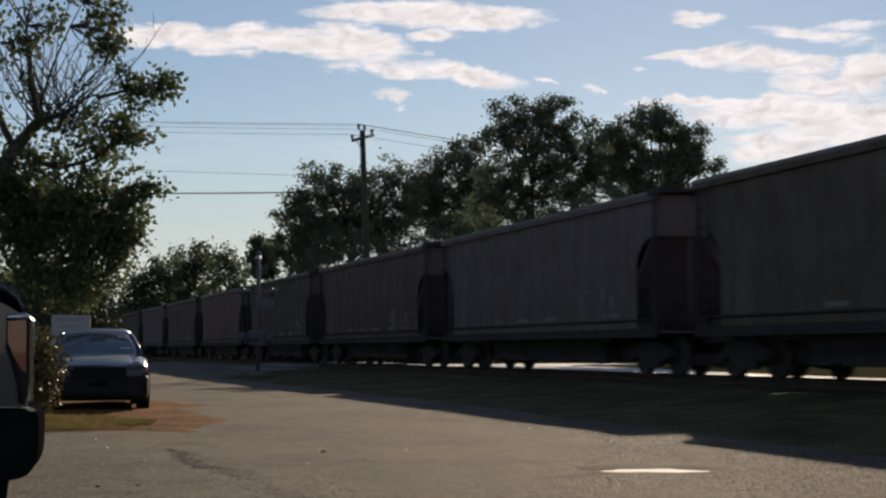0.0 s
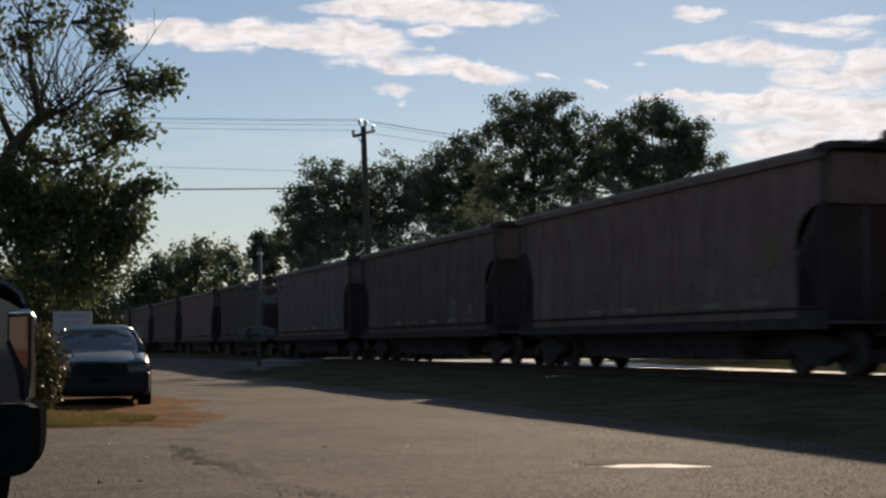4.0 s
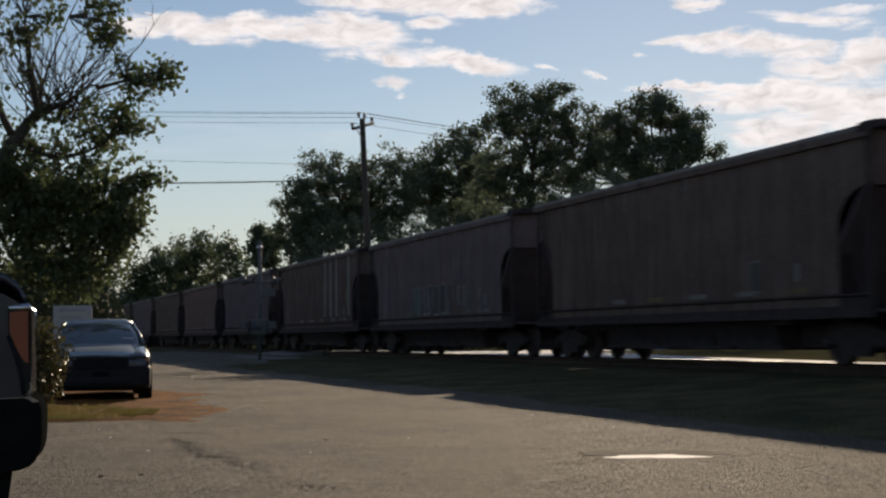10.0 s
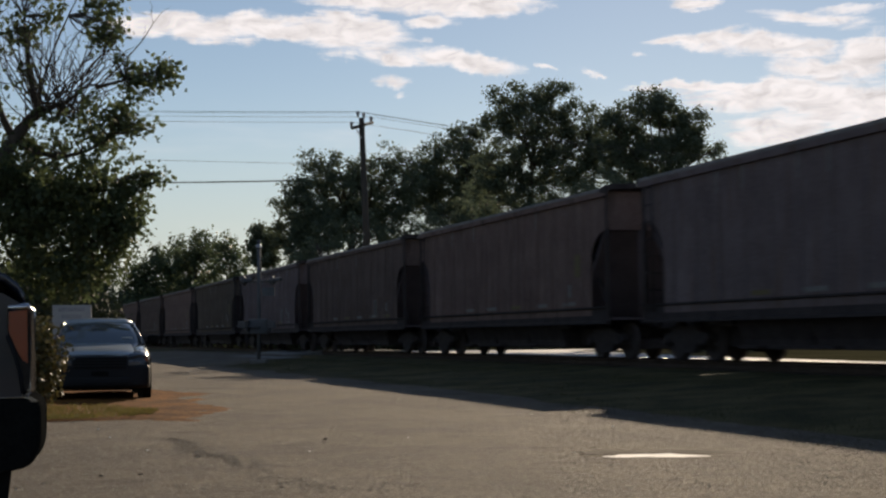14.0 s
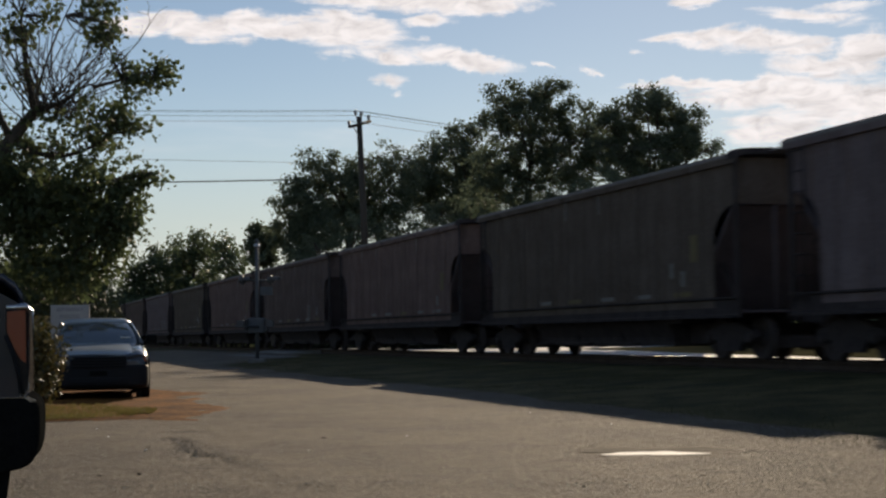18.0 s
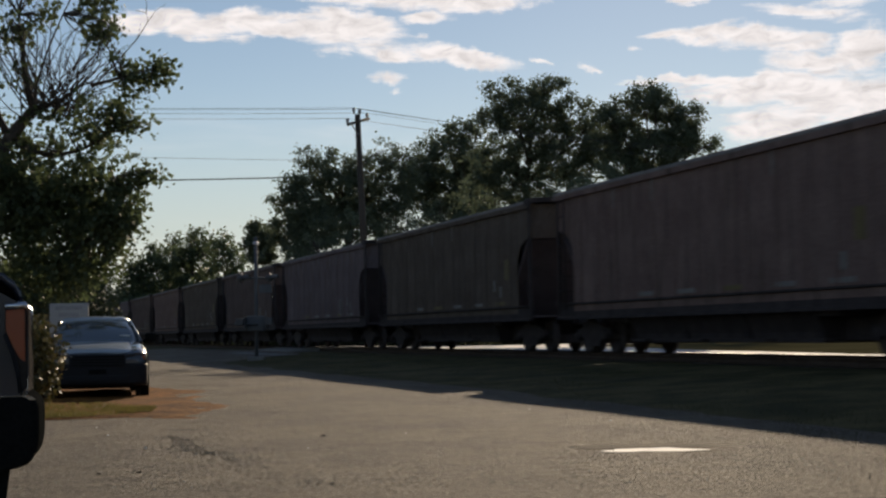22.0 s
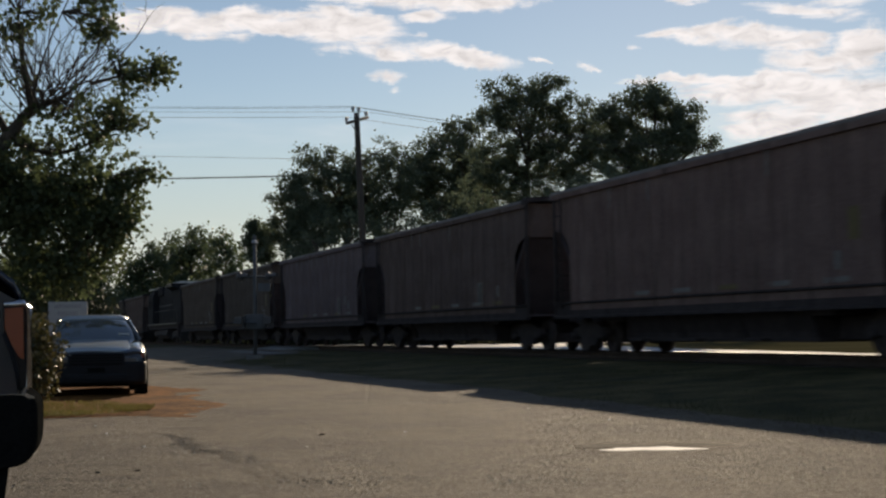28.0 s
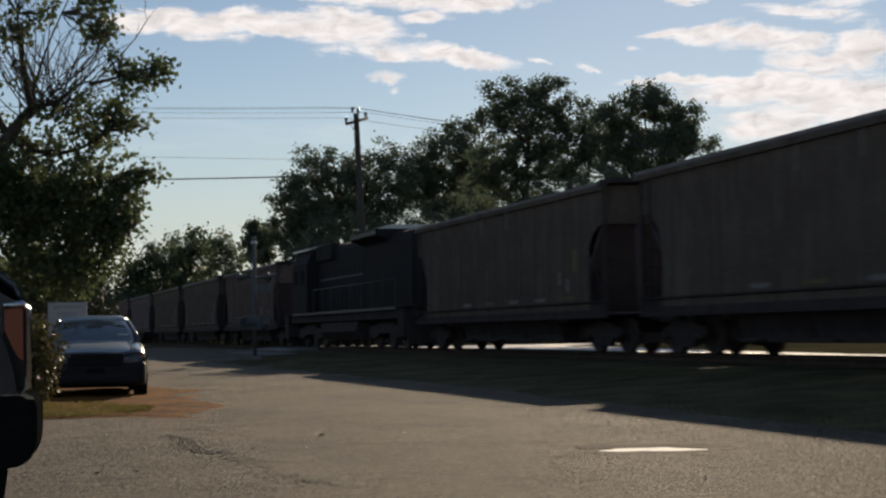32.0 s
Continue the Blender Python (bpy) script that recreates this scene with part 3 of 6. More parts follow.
MESH = {"wheelset": wheelset_mesh(), "sideframe": sideframe_mesh(), "springs": spring_mesh(),
        "bolster": Geo().box(-0.22, 0.22, -1.0, 1.0, 0.52, 0.78, 0.03).box(-1.15, 1.15, -0.6, 0.6, 0.25, 0.50, 0.03).mesh("bolster", CAST),
        "bearing": Geo().lathe([(0, -0.09), (0.10, -0.09), (0.115, -0.07), (0.115, 0.07), (0.10, 0.09), (0, 0.09)], "y", 14).mesh("axle_bearing", CAST)}
LEAD_SETS, TRAIL_SETS = [], []


def bogie(car, x):
    """A two-axle bogie; its wheelsets turn."""
    b = part("bogie", MESH["bolster"], None, car, at=pose(x, 0, 0))
    for sgn in (-1, 1):
        part("sideframe", MESH["sideframe"], None, b, at=pose(0, sgn * 1.0, 0))
        part("spring_group", MESH["springs"], None, b, at=pose(0, sgn * 1.0, 0.0))
        for ax in (-0.89, 0.89):
            part("axle_bearing", MESH["bearing"], None, b, at=pose(ax, sgn * 1.06, WHEEL_R))
    LEAD_SETS.append(part("wheelset", MESH["wheelset"], None, b, at=pose(0.89, 0, WHEEL_R)))
    TRAIL_SETS.append(part("wheelset", MESH["wheelset"], None, b, at=pose(-0.89, 0, WHEEL_R)))
    return b


def side_outline():
    """The side sheet: full length above, cut away in a rounded arch below each end."""
    half, inner = CAR_HALF - 0.25, CAR_HALF - 1.36
    right = [(inner, 1.12), (inner, 2.55)]
    for k in range(1, 9):          # arch from the inner edge up to the corner post
        a = math.pi * k / 16
        right.append((half - 0.12 - (half - 0.12 - inner) * math.cos(a), 2.55 + 0.72 * math.sin(a)))
    right += [(half, 3.30), (half, 4.22)]
    return right + [(-x, z) for x, z in right[::-1]]


def ladder(height_from, height_to, wide, rungs):
    g = Geo()
    for y in (-wide / 2, wide / 2):
        g.tube([(0, y, height_from), (0, y, height_to)], 0.022, 6)
    for i in range(rungs):
        z = height_from + 0.12 + (height_to - height_from - 0.2) * i / (rungs - 1)
        g.tube([(0, -wide / 2, z), (0, wide / 2, z)], 0.014, 6)
    return g


def hopper_meshes(paint):
    """The meshes of one covered hopper in the given paint."""
    P = PAINTS[paint]
    M = {}
    M["side_sheet"] = Geo().prism(side_outline(), "y", -0.012, 0.012).mesh("side_sheet", P)
    post = Geo().prism([(-0.075, 0.0), (-0.045, 0.035), (0.045, 0.035), (0.075, 0.0)], "z", 1.30, 4.18)
    M["side_post"] = post.mesh("side_post", P)
    # Corner posts, braces and ladders take the dark underframe colour, for the arch's shade
    M["end_post"] = Geo().box(-0.05, 0.05, -0.04, 0.04, 1.05, 4.21, 0.01).mesh("corner_post", BELOW)
    M["top_chord"] = Geo().box(-CAR_HALF + 0.24, CAR_HALF - 0.24, -0.06, 0.06, 4.12, 4.26, 0.015).mesh("top_chord", P)
    sill = [(-0.05, 0.90), (0.06, 0.90), (0.06, 0.96), (-0.01, 0.98), (-0.01, 1.28), (0.06, 1.30), (0.06, 1.34), (-0.05, 1.34)]
    M["side_sill"] = Geo().prism(sill, "x", -CAR_HALF + 0.25, CAR_HALF - 0.25).mesh("side_sill", BELOW)
    arc = [(1.585, 4.19), (1.575, 4.30), (1.52, 4.36), (1.2, 4.385), (0.8, 4.40), (0.4, 4.405), (0, 4.41)]
    prof = arc + [(-y, z) for y, z in arc[-2::-1]]
    roof = Geo().loft([[(x, y, z) for y, z in prof] + [(x, y, z - 0.03) for y, z in prof[::-1]] for x in (-CAR_HALF + 0.12, CAR_HALF - 0.12)], smooth=False)
    M["roof"] = roof.mesh("roof", ROOF_GREY)
    lip = Geo().loft([[(x, y * 1.012, z + 0.045) for y, z in prof] + [(x, y, z - 0.09) for y, z in prof[::-1]] for x in (-0.22, 0.22)], smooth=False)
    M["roof_lip"] = lip.mesh("roof_lip", BELOW)
    M["running_board"] = Geo().box(-CAR_HALF + 0.1, CAR_HALF - 0.1, -0.3, 0.3, 4.45, 4.47).mesh("running_board", GALVANISED)
    M["hatch"] = Geo().box(-0.95, 0.95, -0.24, 0.24, 4.36, 4.45, 0.03).mesh("hatch_cover", ROOF_GREY)
    M["step"] = Geo().prism([(-0.8, 4.40), (0, 4.57), (0.8, 4.40), (0.8, 4.37), (0, 4.54), (-0.8, 4.37)], "x", -0.06, 0.42).mesh("crossover_step", GALVANISED)
    M["end_wall"] = Geo().box(-0.02, 0.02, -1.48, 1.48, 3.28, 4.26).mesh("end_wall", P)
    slope = [(CAR_HALF - 0.55, 3.30), (CAR_HALF - 0.50, 3.26), (CAR_HALF - 2.45, 1.0), (CAR_HALF - 2.6, 1.0)]
    M["slope_sheet"] = Geo().prism(slope, "y", -1.47, 1.47).mesh("slope_sheet", ARCH_SHADE)
    for tag_name, half_len in (("bay", 1.75),):
        rings = []
        for z, lx, ly in ((1.75, half_len, 1.44), (1.10, 1.41, 1.36), (0.50, 1.36, 1.05), (0.38, 1.36, 1.05)):
            rings.append([(-lx, -ly, z), (lx, -ly, z), (lx, ly, z), (-lx, ly, z)])
        M[tag_name] = Geo().loft(rings, smooth=False).mesh("hopper_bay", BELOW)
    M["gate"] = Geo().box(-1.41, 1.41, -1.08, 1.08, 0.29, 0.38, 0.02).box(-1.2, -0.4, -1.3, -1.08, 0.31, 0.37, 0.01).box(0.4, 1.2, 1.08, 1.3, 0.31, 0.37, 0.01).mesh("outlet_gate", CAST)
    M["centre_sill"] = Geo().box(-CAR_HALF + 0.2, CAR_HALF - 0.2, -0.25, 0.25, 0.82, 1.10, 0.01).mesh("centre_sill", BELOW)
    M["rigging"] = Geo().box(-1.0, 0.95, -0.62, 0.62, 0.33, 0.80, 0.03).box(-0.5, 0.5, -1.35, 1.35, 0.80, 0.98, 0.02).mesh("brake_rigging", BELOW)
    M["platform"] = Geo().box(-0.95, 0.95, -1.45, 1.45, 1.0, 1.06).mesh("end_platform", ARCH_SHADE)
    M["strut"] = Geo().tube([(0, 0, 1.05), (0.0, 0, 3.3)], 0.05, 6).mesh("end_strut", ARCH_SHADE)
    M["diagonal"] = Geo().tube([(0, 0, 1.05), (-1.15, 0, 2.75)], 0.045, 6).mesh("diagonal_brace", BELOW)
    coup = Geo().box(-0.75, 0.10, -0.09, 0.09, 0.78, 0.94, 0.02).box(0.08, 0.36, -0.15, 0.12, 0.72, 1.0, 0.04)
    M["coupler"] = coup.mesh("coupler", CAST)
    M["ladder"] = ladder(1.15, 4.2, 0.42, 8).mesh("end_ladder", BELOW)
    M["side_ladder"] = ladder(1.15, 4.15, 0.42, 8).moved(Matrix.Rotation(math.pi / 2, 4, "Z")).mesh("side_ladder", BELOW)
    M["hose"] = Geo().tube([(0, 0, 0.85), (0.12, 0, 0.6), (0.28, 0, 0.48), (0.4, 0, 0.52)], 0.025, 6).mesh("air_hose", BLACK_PAINT)
    M["brake_wheel"] = Geo().lathe([(0.26, -0.015), (0.28, 0), (0.26, 0.015), (0.24, 0), (0.26, -0.015)], "x", 18).tube([(0, -0.25, 0), (0, 0.25, 0)], 0.012, 5).tube([(0, 0, -0.25), (0, 0, 0.25)], 0.012, 5).mesh("brake_wheel", CAST)
    M["tank"] = Geo().lathe([(0, -0.5), (0.16, -0.5), (0.2, -0.42), (0.2, 0.42), (0.16, 0.5), (0, 0.5)], "x", 14).mesh("air_reservoir", BELOW)
    M["panel"] = Geo().box(-0.26, 0.26, -0.006, 0.006, -0.33, 0.33).mesh("stencil_panel", BLACK_PAINT)
    fr = Geo()
    for x0, x1, z0, z1 in ((-0.26, 0.26, 0.29, 0.33), (-0.26, 0.26, -0.33, -0.29), (-0.26, -0.22, -0.29, 0.29), (0.22, 0.26, -0.29, 0.29)):
        fr.box(x0, x1, -0.011, 0.011, z0, z1)
    M["panel_frame"] = fr.mesh("stencil_border", STENCIL)
    M["bar"] = Geo().box(-0.42, 0.42, -0.006, 0.006, -0.05, 0.05).mesh("stencil_bar", STENCIL)
    M["mark"] = Geo().box(-0.09, 0.09, -0.006, 0.006, -0.17, 0.17).mesh("stencil_mark", STENCIL)
    M["reflector"] = Geo().box(-0.42, 0.42, -0.006, 0.006, -0.05, 0.05).mesh("reflector_strip", STENCIL_YELLOW)
    M["ochre"] = Geo().box(-0.17, 0.17, -0.006, 0.006, -0.30, 0.30).mesh("ochre_panel", STENCIL_YELLOW)
    M["tick"] = Geo().prism([(-0.045, 0.0), (-0.03, 0.041), (0.03, 0.041), (0.045, 0.0)], "z", 3.62, 4.12).mesh("pale_post_top", STENCIL)
    M["run"] = Geo().prism([(-0.075, 0.0), (-0.05, 0.045), (0.05, 0.045), (0.075, 0.0)], "z", 1.6, 4.12).mesh("pale_post_run", DUSTY_POST)
    return M


POST_X = [-6.6 + 13.2 * i / 12 for i in range(13)]


def hopper(paint, label, pale=(), marks=0, ticks=()):
    """One covered hopper car, +x the way it goes; its origin lies on the rails under its middle."""
    M = hopper_meshes(paint)
    car = thing("hopper_car", label, "railway wagon", group="hopper cars of the train")
    for sgn in (-1, 1):
        part("side_sheet", M["side_sheet"], None, car, at=pose(0, sgn * 1.50, 0))
        part("side_sill", M["side_sill"], None, car, at=pose(0, sgn * 1.52, 0, 0, 0, 0 if sgn > 0 else 180))
        part("top_chord", M["top_chord"], None, car, at=pose(0, sgn * 1.54, 0))
        for x in POST_X:
            part("side_post", M["side_post"], None, car, at=pose(x, sgn * 1.515, 0, 0, 0, 0 if sgn > 0 else 180))
        for end in (-1, 1):
            part("corner_post", M["end_post"], None, car, at=pose(end * (CAR_HALF - 0.33), sgn * 1.5, 0))
        part("side_ladder", M["side_ladder"], None, car, at=pose(sgn * (CAR_HALF - 0.75), sgn * 1.60, 0))
        for px in pale:
            part("pale_post_run", M["run"], None, car, "post face bleached pale by lading dust", at=pose(POST_X[px], sgn * 1.515, 0, 0, 0, 0 if sgn > 0 else 180))
        for px in ticks:
            part("pale_post_top", M["tick"], None, car, "post top bleached pale", at=pose(POST_X[px], sgn * 1.515, 0, 0, 0, 0 if sgn > 0 else 180))
        # lettering is too dark to read: plain blocks
        face = sgn * 1.528
        if marks % 2 == 0:
            p = part("stencil_panel", M["panel"], None, car, at=pose(sgn * -4.15, face, 1.78))
            part("stencil_border", M["panel_frame"], None, p)
        for k, bx in enumerate((5.65, 3.6, 1.5, -0.6, -2.6)):
            if (k + marks) % 3:
                part("stencil_bar", M["bar"], None, car, at=pose(sgn * -bx, face, 1.45))
            else:
                part("reflector_strip", M["reflector"], None, car, at=pose(sgn * -bx, face, 1.45))
        part("stencil_mark", M["mark"], None, car, at=pose(sgn * -5.7, face, 1.80))
        if marks % 2:
            part("ochre_panel", M["ochre"], None, car, "dull ochre painted panel", at=pose(sgn * -6.25, face, 2.45))
        if marks > 1:
            part("stencil_mark", M["mark"], None, car, at=pose(sgn * -5.15, face, 2.0))
    part("roof", M["roof"], None, car, "dusty grey curved roof")
    board = part("running_board", M["running_board"], None, car, "galvanised roof walkway")
    for x in (-6.4, -3.2, 0, 3.2, 6.4):
        part("hatch_cover", M["hatch"], None, car, at=pose(x, 0, 0))
    part("centre_sill", M["centre_sill"], None, car)
    for x in (-2.85, 0, 2.85):
        bay = part("hopper_bay", M["bay"], None, car, at=pose(x, 0, 0))
        part("outlet_gate", M["gate"], None, bay)
    for end, turn in ((1, 0), (-1, 180)):
        t = pose(0, 0, 0, 0, 0, turn)
        if end > 0:
            part("crossover_step", M["step"], None, car, "bright galvanised step over the roof end", at=t @ pose(CAR_HALF - 0.05, 0, 0))
            part("roof_lip", M["roof_lip"], None, car, "dark raised roof end", at=t @ pose(CAR_HALF - 0.3, 0, 0))
        part("end_wall", M["end_wall"], None, car, at=t @ pose(CAR_HALF - 0.40, 0, 0))
        part("slope_sheet", M["slope_sheet"], None, car, at=t)
        part("end_platform", M["platform"], None, car, at=t @ pose(CAR_HALF - 1.15, 0, 0))
        for y in (-0.55, 0.55):
            part("end_strut", M["strut"], None, car, at=t @ pose(CAR_HALF - 0.42, y, 0))
        for y in (-1.2, 1.2):
            part("diagonal_brace", M["diagonal"], None, car, at=t @ pose(CAR_HALF - 0.8, y, 0))
        part("end_ladder", M["ladder"], None, car, at=t @ pose(CAR_HALF - 0.28, 1.22, 0))
        part("brake_rigging", M["rigging"], None, car, at=t @ pose(CENTRES - 2.2, 0, 0))
        part("coupler", M["coupler"], None, car, at=t @ pose(CAR_HALF + 0.42, 0, 0))
        part("air_hose", M["hose"], None, car, at=t @ pose(CAR_HALF + 0.28, 0.3, 0))
    part("brake_wheel", M["brake_wheel"], None, car, at=pose(-CAR_HALF + 0.2, -0.7, 2.2))
    part("air_reservoir", M["tank"], None, car, at=pose(-CAR_HALF + 1.2, 0.6, 1.3))
    for x in (CENTRES, -CENTRES):
        bogie(car, x)
    return car


def graffiti(car):
    """Sprayed lettering that cannot be read: pale rounded outlines in a row."""
    pale = surface("spray_pale", (0.20, 0.20, 0.19), (0.31, 0.31, 0.295), 3.0, 0.7, 0, 0, 30)
    teal = surface("spray_teal", (0.03, 0.085, 0.085), (0.05, 0.125, 0.12), 3.0, 0.7, 0, 0, 30)
    dark = surface("spray_dark", (0.022, 0.022, 0.025), (0.045, 0.044, 0.046), 3.0, 0.7, 0, 0, 30)
    shapes = [
        [(-0.34, 0.46), (0.02, 0.54), (0.34, 0.44), (0.24, -0.22), (0.04, -0.56), (-0.20, -0.36)],
        [(-0.32, -0.50), (-0.34, 0.08), (-0.14, 0.46), (0.16, 0.50), (0.32, 0.16), (0.30, -0.52)],
        [(-0.30, -0.46), (-0.34, 0.40), (-0.02, 0.56), (0.30, 0.42), (0.22, 0.0), (0.34, -0.40), (0.0, -0.54)],
        [(-0.32, 0.34), (-0.04, 0.54), (0.30, 0.46), (0.34, 0.06), (0.18, -0.50), (-0.16, -0.52), (-0.20, -0.06)],
    ]
    for sgn in (-1, 1):
        for i, shape in enumerate(shapes):
            x0 = sgn * -(-0.05 + i * 0.72)
            pts = [(x0 - sgn * a, 1.93 + b) for a, b in shape]
            letter = part("sprayed_letter", Geo().prism(pts, "y", sgn * 1.514, sgn * 1.522), dark, car, "dark sprayed block with a pale edge")
            part("sprayed_outline", Geo().tube([(a, sgn * 1.525, b) for a, b in pts + pts[:1]], 0.026, 5), pale, letter, "pale sprayed outline")
        for i in range(3):
            x0 = sgn * (1.15 + i * 0.55)
            pts = [(x0 - 0.25, 1.40), (x0 + 0.22, 1.42), (x0 + 0.26, 1.95), (x0 + 0.16, 2.42), (x0 - 0.12, 2.38), (x0 - 0.27, 1.9)]
            patch = part("sprayed_patch", Geo().prism(pts, "y", sgn * 1.514, sgn * 1.522), teal, car, "teal sprayed patch")
            part("sprayed_outline", Geo().tube([(a, sgn * 1.524, b) for a, b in pts[1:5]], 0.018, 5), pale, patch, "pale sprayed outline")
        for x0, x1, z0, z1 in ((-0.30, 0.30, 0.26, 0.31), (-0.30, 0.30, -0.31, -0.26), (-0.30, -0.25, -0.26, 0.26), (0.25, 0.30, -0.26, 0.26)):
            part("stencil_border", Geo().box(x0 + sgn * -3.25, x1 + sgn * -3.25, sgn * 1.522 - 0.006, sgn * 1.522 + 0.006, z0 + 2.0, z1 + 2.0), pale, car)


LOCO_BLUE = surface("loco_blue", (0.0208, 0.0205, 0.0238), (0.0416, 0.0403, 0.0446), 1.2, 0.8, 0.0, 0.08, 25, spec=0.04, streak=(0.04, 0.035, 0.03))
LOCO_GREY = surface("loco_grey", (0.06, 0.064, 0.068), (0.11, 0.115, 0.12), 1.2, 0.7, 0.0, 0.08, 25, spec=0.2, streak=(0.06, 0.055, 0.05))
HAND_YELLOW = surface("safety_yellow", (0.05, 0.047, 0.040), (0.09, 0.084, 0.068), 3, 0.6, 0, 0, 25)
LOCO_GLASS = surface("cab_glass", (0.012, 0.014, 0.016), (0.02, 0.022, 0.025), 2.0, 0.8, 0, 0, 20, spec=0.02)


def locomotive():
    """A six-axle diesel, radiators leading; +x the way it goes."""
    e = thing("locomotive", "dark blue and grey six-axle diesel locomotive", "locomotive")
    part("main_frame", Geo().box(-10.6, 10.6, -1.35, 1.35, 1.15, 1.55, 0.03), BELOW, e)
    part("walkway", Geo().box(-10.7, 10.7, -1.52, 1.52, 1.56, 1.62, 0.01), BELOW, e)
    for y in (-1.535, 1.535):
        part("walkway_edge", Geo().box(-8.6, 9.6, y - 0.012, y + 0.012, 1.50, 1.60), HAND_YELLOW, e, "pale striped walkway edge")
    hood = Geo().prism([(-0.95, 1.63), (0.95, 1.63), (0.95, 4.35), (0.86, 4.57), (0.55, 4.70), (-0.55, 4.70), (-0.86, 4.57), (-0.95, 4.35)], "x", -5.5, 2.98)
    part("long_hood", hood, LOCO_BLUE, e)
    for i in range(11):
        for y in (-0.955, 0.955):
            part("hood_door", Geo().box(-5.35 + i * 0.76, -4.67 + i * 0.76, y - 0.016, y + 0.016, 1.75, 3.55, 0.01), LOCO_BLUE, e)
    for y in (-0.968, 0.968):
        part("stripe", Geo().box(-5.0, 2.9, y - 0.012, y + 0.012, 3.08, 3.16), LOCO_GREY, e, "pale stripe along the hood")
    wing = Geo().prism([(-0.96, 4.30), (-1.45, 4.48), (-1.47, 4.74), (1.47, 4.74), (1.45, 4.48), (0.96, 4.30)], "x", 2.6, 6.8)
    part("radiator_wing", wing, LOCO_BLUE, e, "dark overhanging radiator")
    part("radiator_top", Geo().prism([(-1.48, 4.75), (-0.80, 4.92), (0.80, 4.92), (1.48, 4.75)], "x", 2.7, 6.7), GALVANISED, e, "bright sloping radiator top")
    part("rear_hood", Geo().prism([(-0.95, 1.63), (0.95, 1.63), (0.95, 4.15), (-0.95, 4.15)], "x", 3.0, 9.9), LOCO_BLUE, e)
    part("rear_hood_top", Geo().prism([(-0.94, 4.16), (0.94, 4.16), (0.85, 4.50), (0.5, 4.62), (-0.5, 4.62), (-0.85, 4.50)], "x", 3.0, 9.8), LOCO_BLUE, e)
    for y in (-1.47, 1.47):
        for i in range(9):
            part("radiator_louvre", Geo().box(2.75 + i * 0.45, 3.12 + i * 0.45, y - 0.02, y + 0.02, 4.52, 4.70), BLACK_PAINT, e)
    part("exhaust_stack", Geo().box(-0.2, 1.0, -0.3, 0.3, 4.68, 4.84, 0.04), BLACK_PAINT, e)
    part("dynamic_brake_box", Geo().box(-5.3, -2.2, -1.12, 1.12, 4.0, 4.74, 0.06), LOCO_BLUE, e)
    cab = Geo().prism([(-1.5, 1.63), (1.5, 1.63), (1.5, 3.95), (1.2, 4.57), (0.6, 4.77), (-0.6, 4.77), (-1.2, 4.57), (-1.5, 3.95)], "x", -8.9, -5.6)
    cab = part("cab", cab, LOCO_BLUE, e)
    part("cab_roof", Geo().prism([(-1.38, 4.60), (-0.62, 4.78), (0.62, 4.78), (1.38, 4.60), (1.38, 4.68), (0.65, 4.87), (-0.65, 4.87), (-1.38, 4.68)], "x", -9.3, -5.55), GALVANISED, cab, "bright sloping cab roof")
    for y in (-1.512, 1.512):
        for x in (-8.3, -6.9):
            part("cab_window", Geo().box(x, x + 0.75, y - 0.012, y + 0.012, 3.0, 3.65), LOCO_GLASS, cab)
    for y in (-1.0, 0.1):
        part("windscreen", Geo().box(-8.93, -8.9, y, y + 0.9, 3.0, 3.7), LOCO_GLASS, cab)
    part("nose", Geo().prism([(-0.8, 1.63), (0.8, 1.63), (0.75, 2.85), (0.5, 3.0), (-0.5, 3.0), (-0.75, 2.85)], "x", -10.4, -8.9), LOCO_BLUE, e)
    part("fuel_tank", Geo().prism([(-1.3, 1.1), (-1.45, 0.7), (-1.1, 0.35), (1.1, 0.35), (1.45, 0.7), (1.3, 1.1)], "x", -3.2, 3.2), BELOW, e)
    for y in (-1.5, 1.5):
        rail_pts = [(-4.2, y, 2.65), (9.6, y, 2.65)]
        part("handrail", Geo().tube(rail_pts, 0.02, 6), HAND_YELLOW, e)
        for i in range(9):
            part("stanchion", Geo().tube([(-4.2 + i * 1.72, y, 1.6), (-4.2 + i * 1.72, y, 2.65)], 0.018, 6), HAND_YELLOW, e)
    for end in (-1, 1):
        part("snow_plough", Geo().prism([(-1.4, 0.2), (1.4, 0.2), (1.3, 1.1), (-1.3, 1.1)], "x", end * 10.62, end * 10.72), BLACK_PAINT, e)
        part("coupler", Geo().box(end * 10.9 - 0.3, end * 10.9 + 0.3, -0.12, 0.12, 0.76, 0.98, 0.03), CAST, e)
        part("step_well", Geo().box(end * 10.2 - 0.35, end * 10.2 + 0.35, -1.52, 1.52, 0.45, 1.5, 0.02), BELOW, e)
        t = part("bogie", Geo().box(-2.3, 2.3, -0.7, 0.7, 0.75, 1.1, 0.04), CAST, e, at=pose(end * 6.7, 0, 0))
        for y in (-1.02, 1.02):
            part("sideframe", Geo().prism([(-2.5, 0.45), (-2.4, 0.85), (-0.7, 1.0), (0.7, 1.0), (2.4, 0.85), (2.5, 0.45), (1.4, 0.4), (0.9, 0.6), (-0.9, 0.6), (-1.4, 0.4)], "y", y - 0.09, y + 0.09), CAST, t)
        for x in (-1.95, 0, 1.95):
            LOCO_SETS.append(part("wheelset", MESH["loco_wheels"], None, t, at=pose(x, 0, 0.533)))
    return e


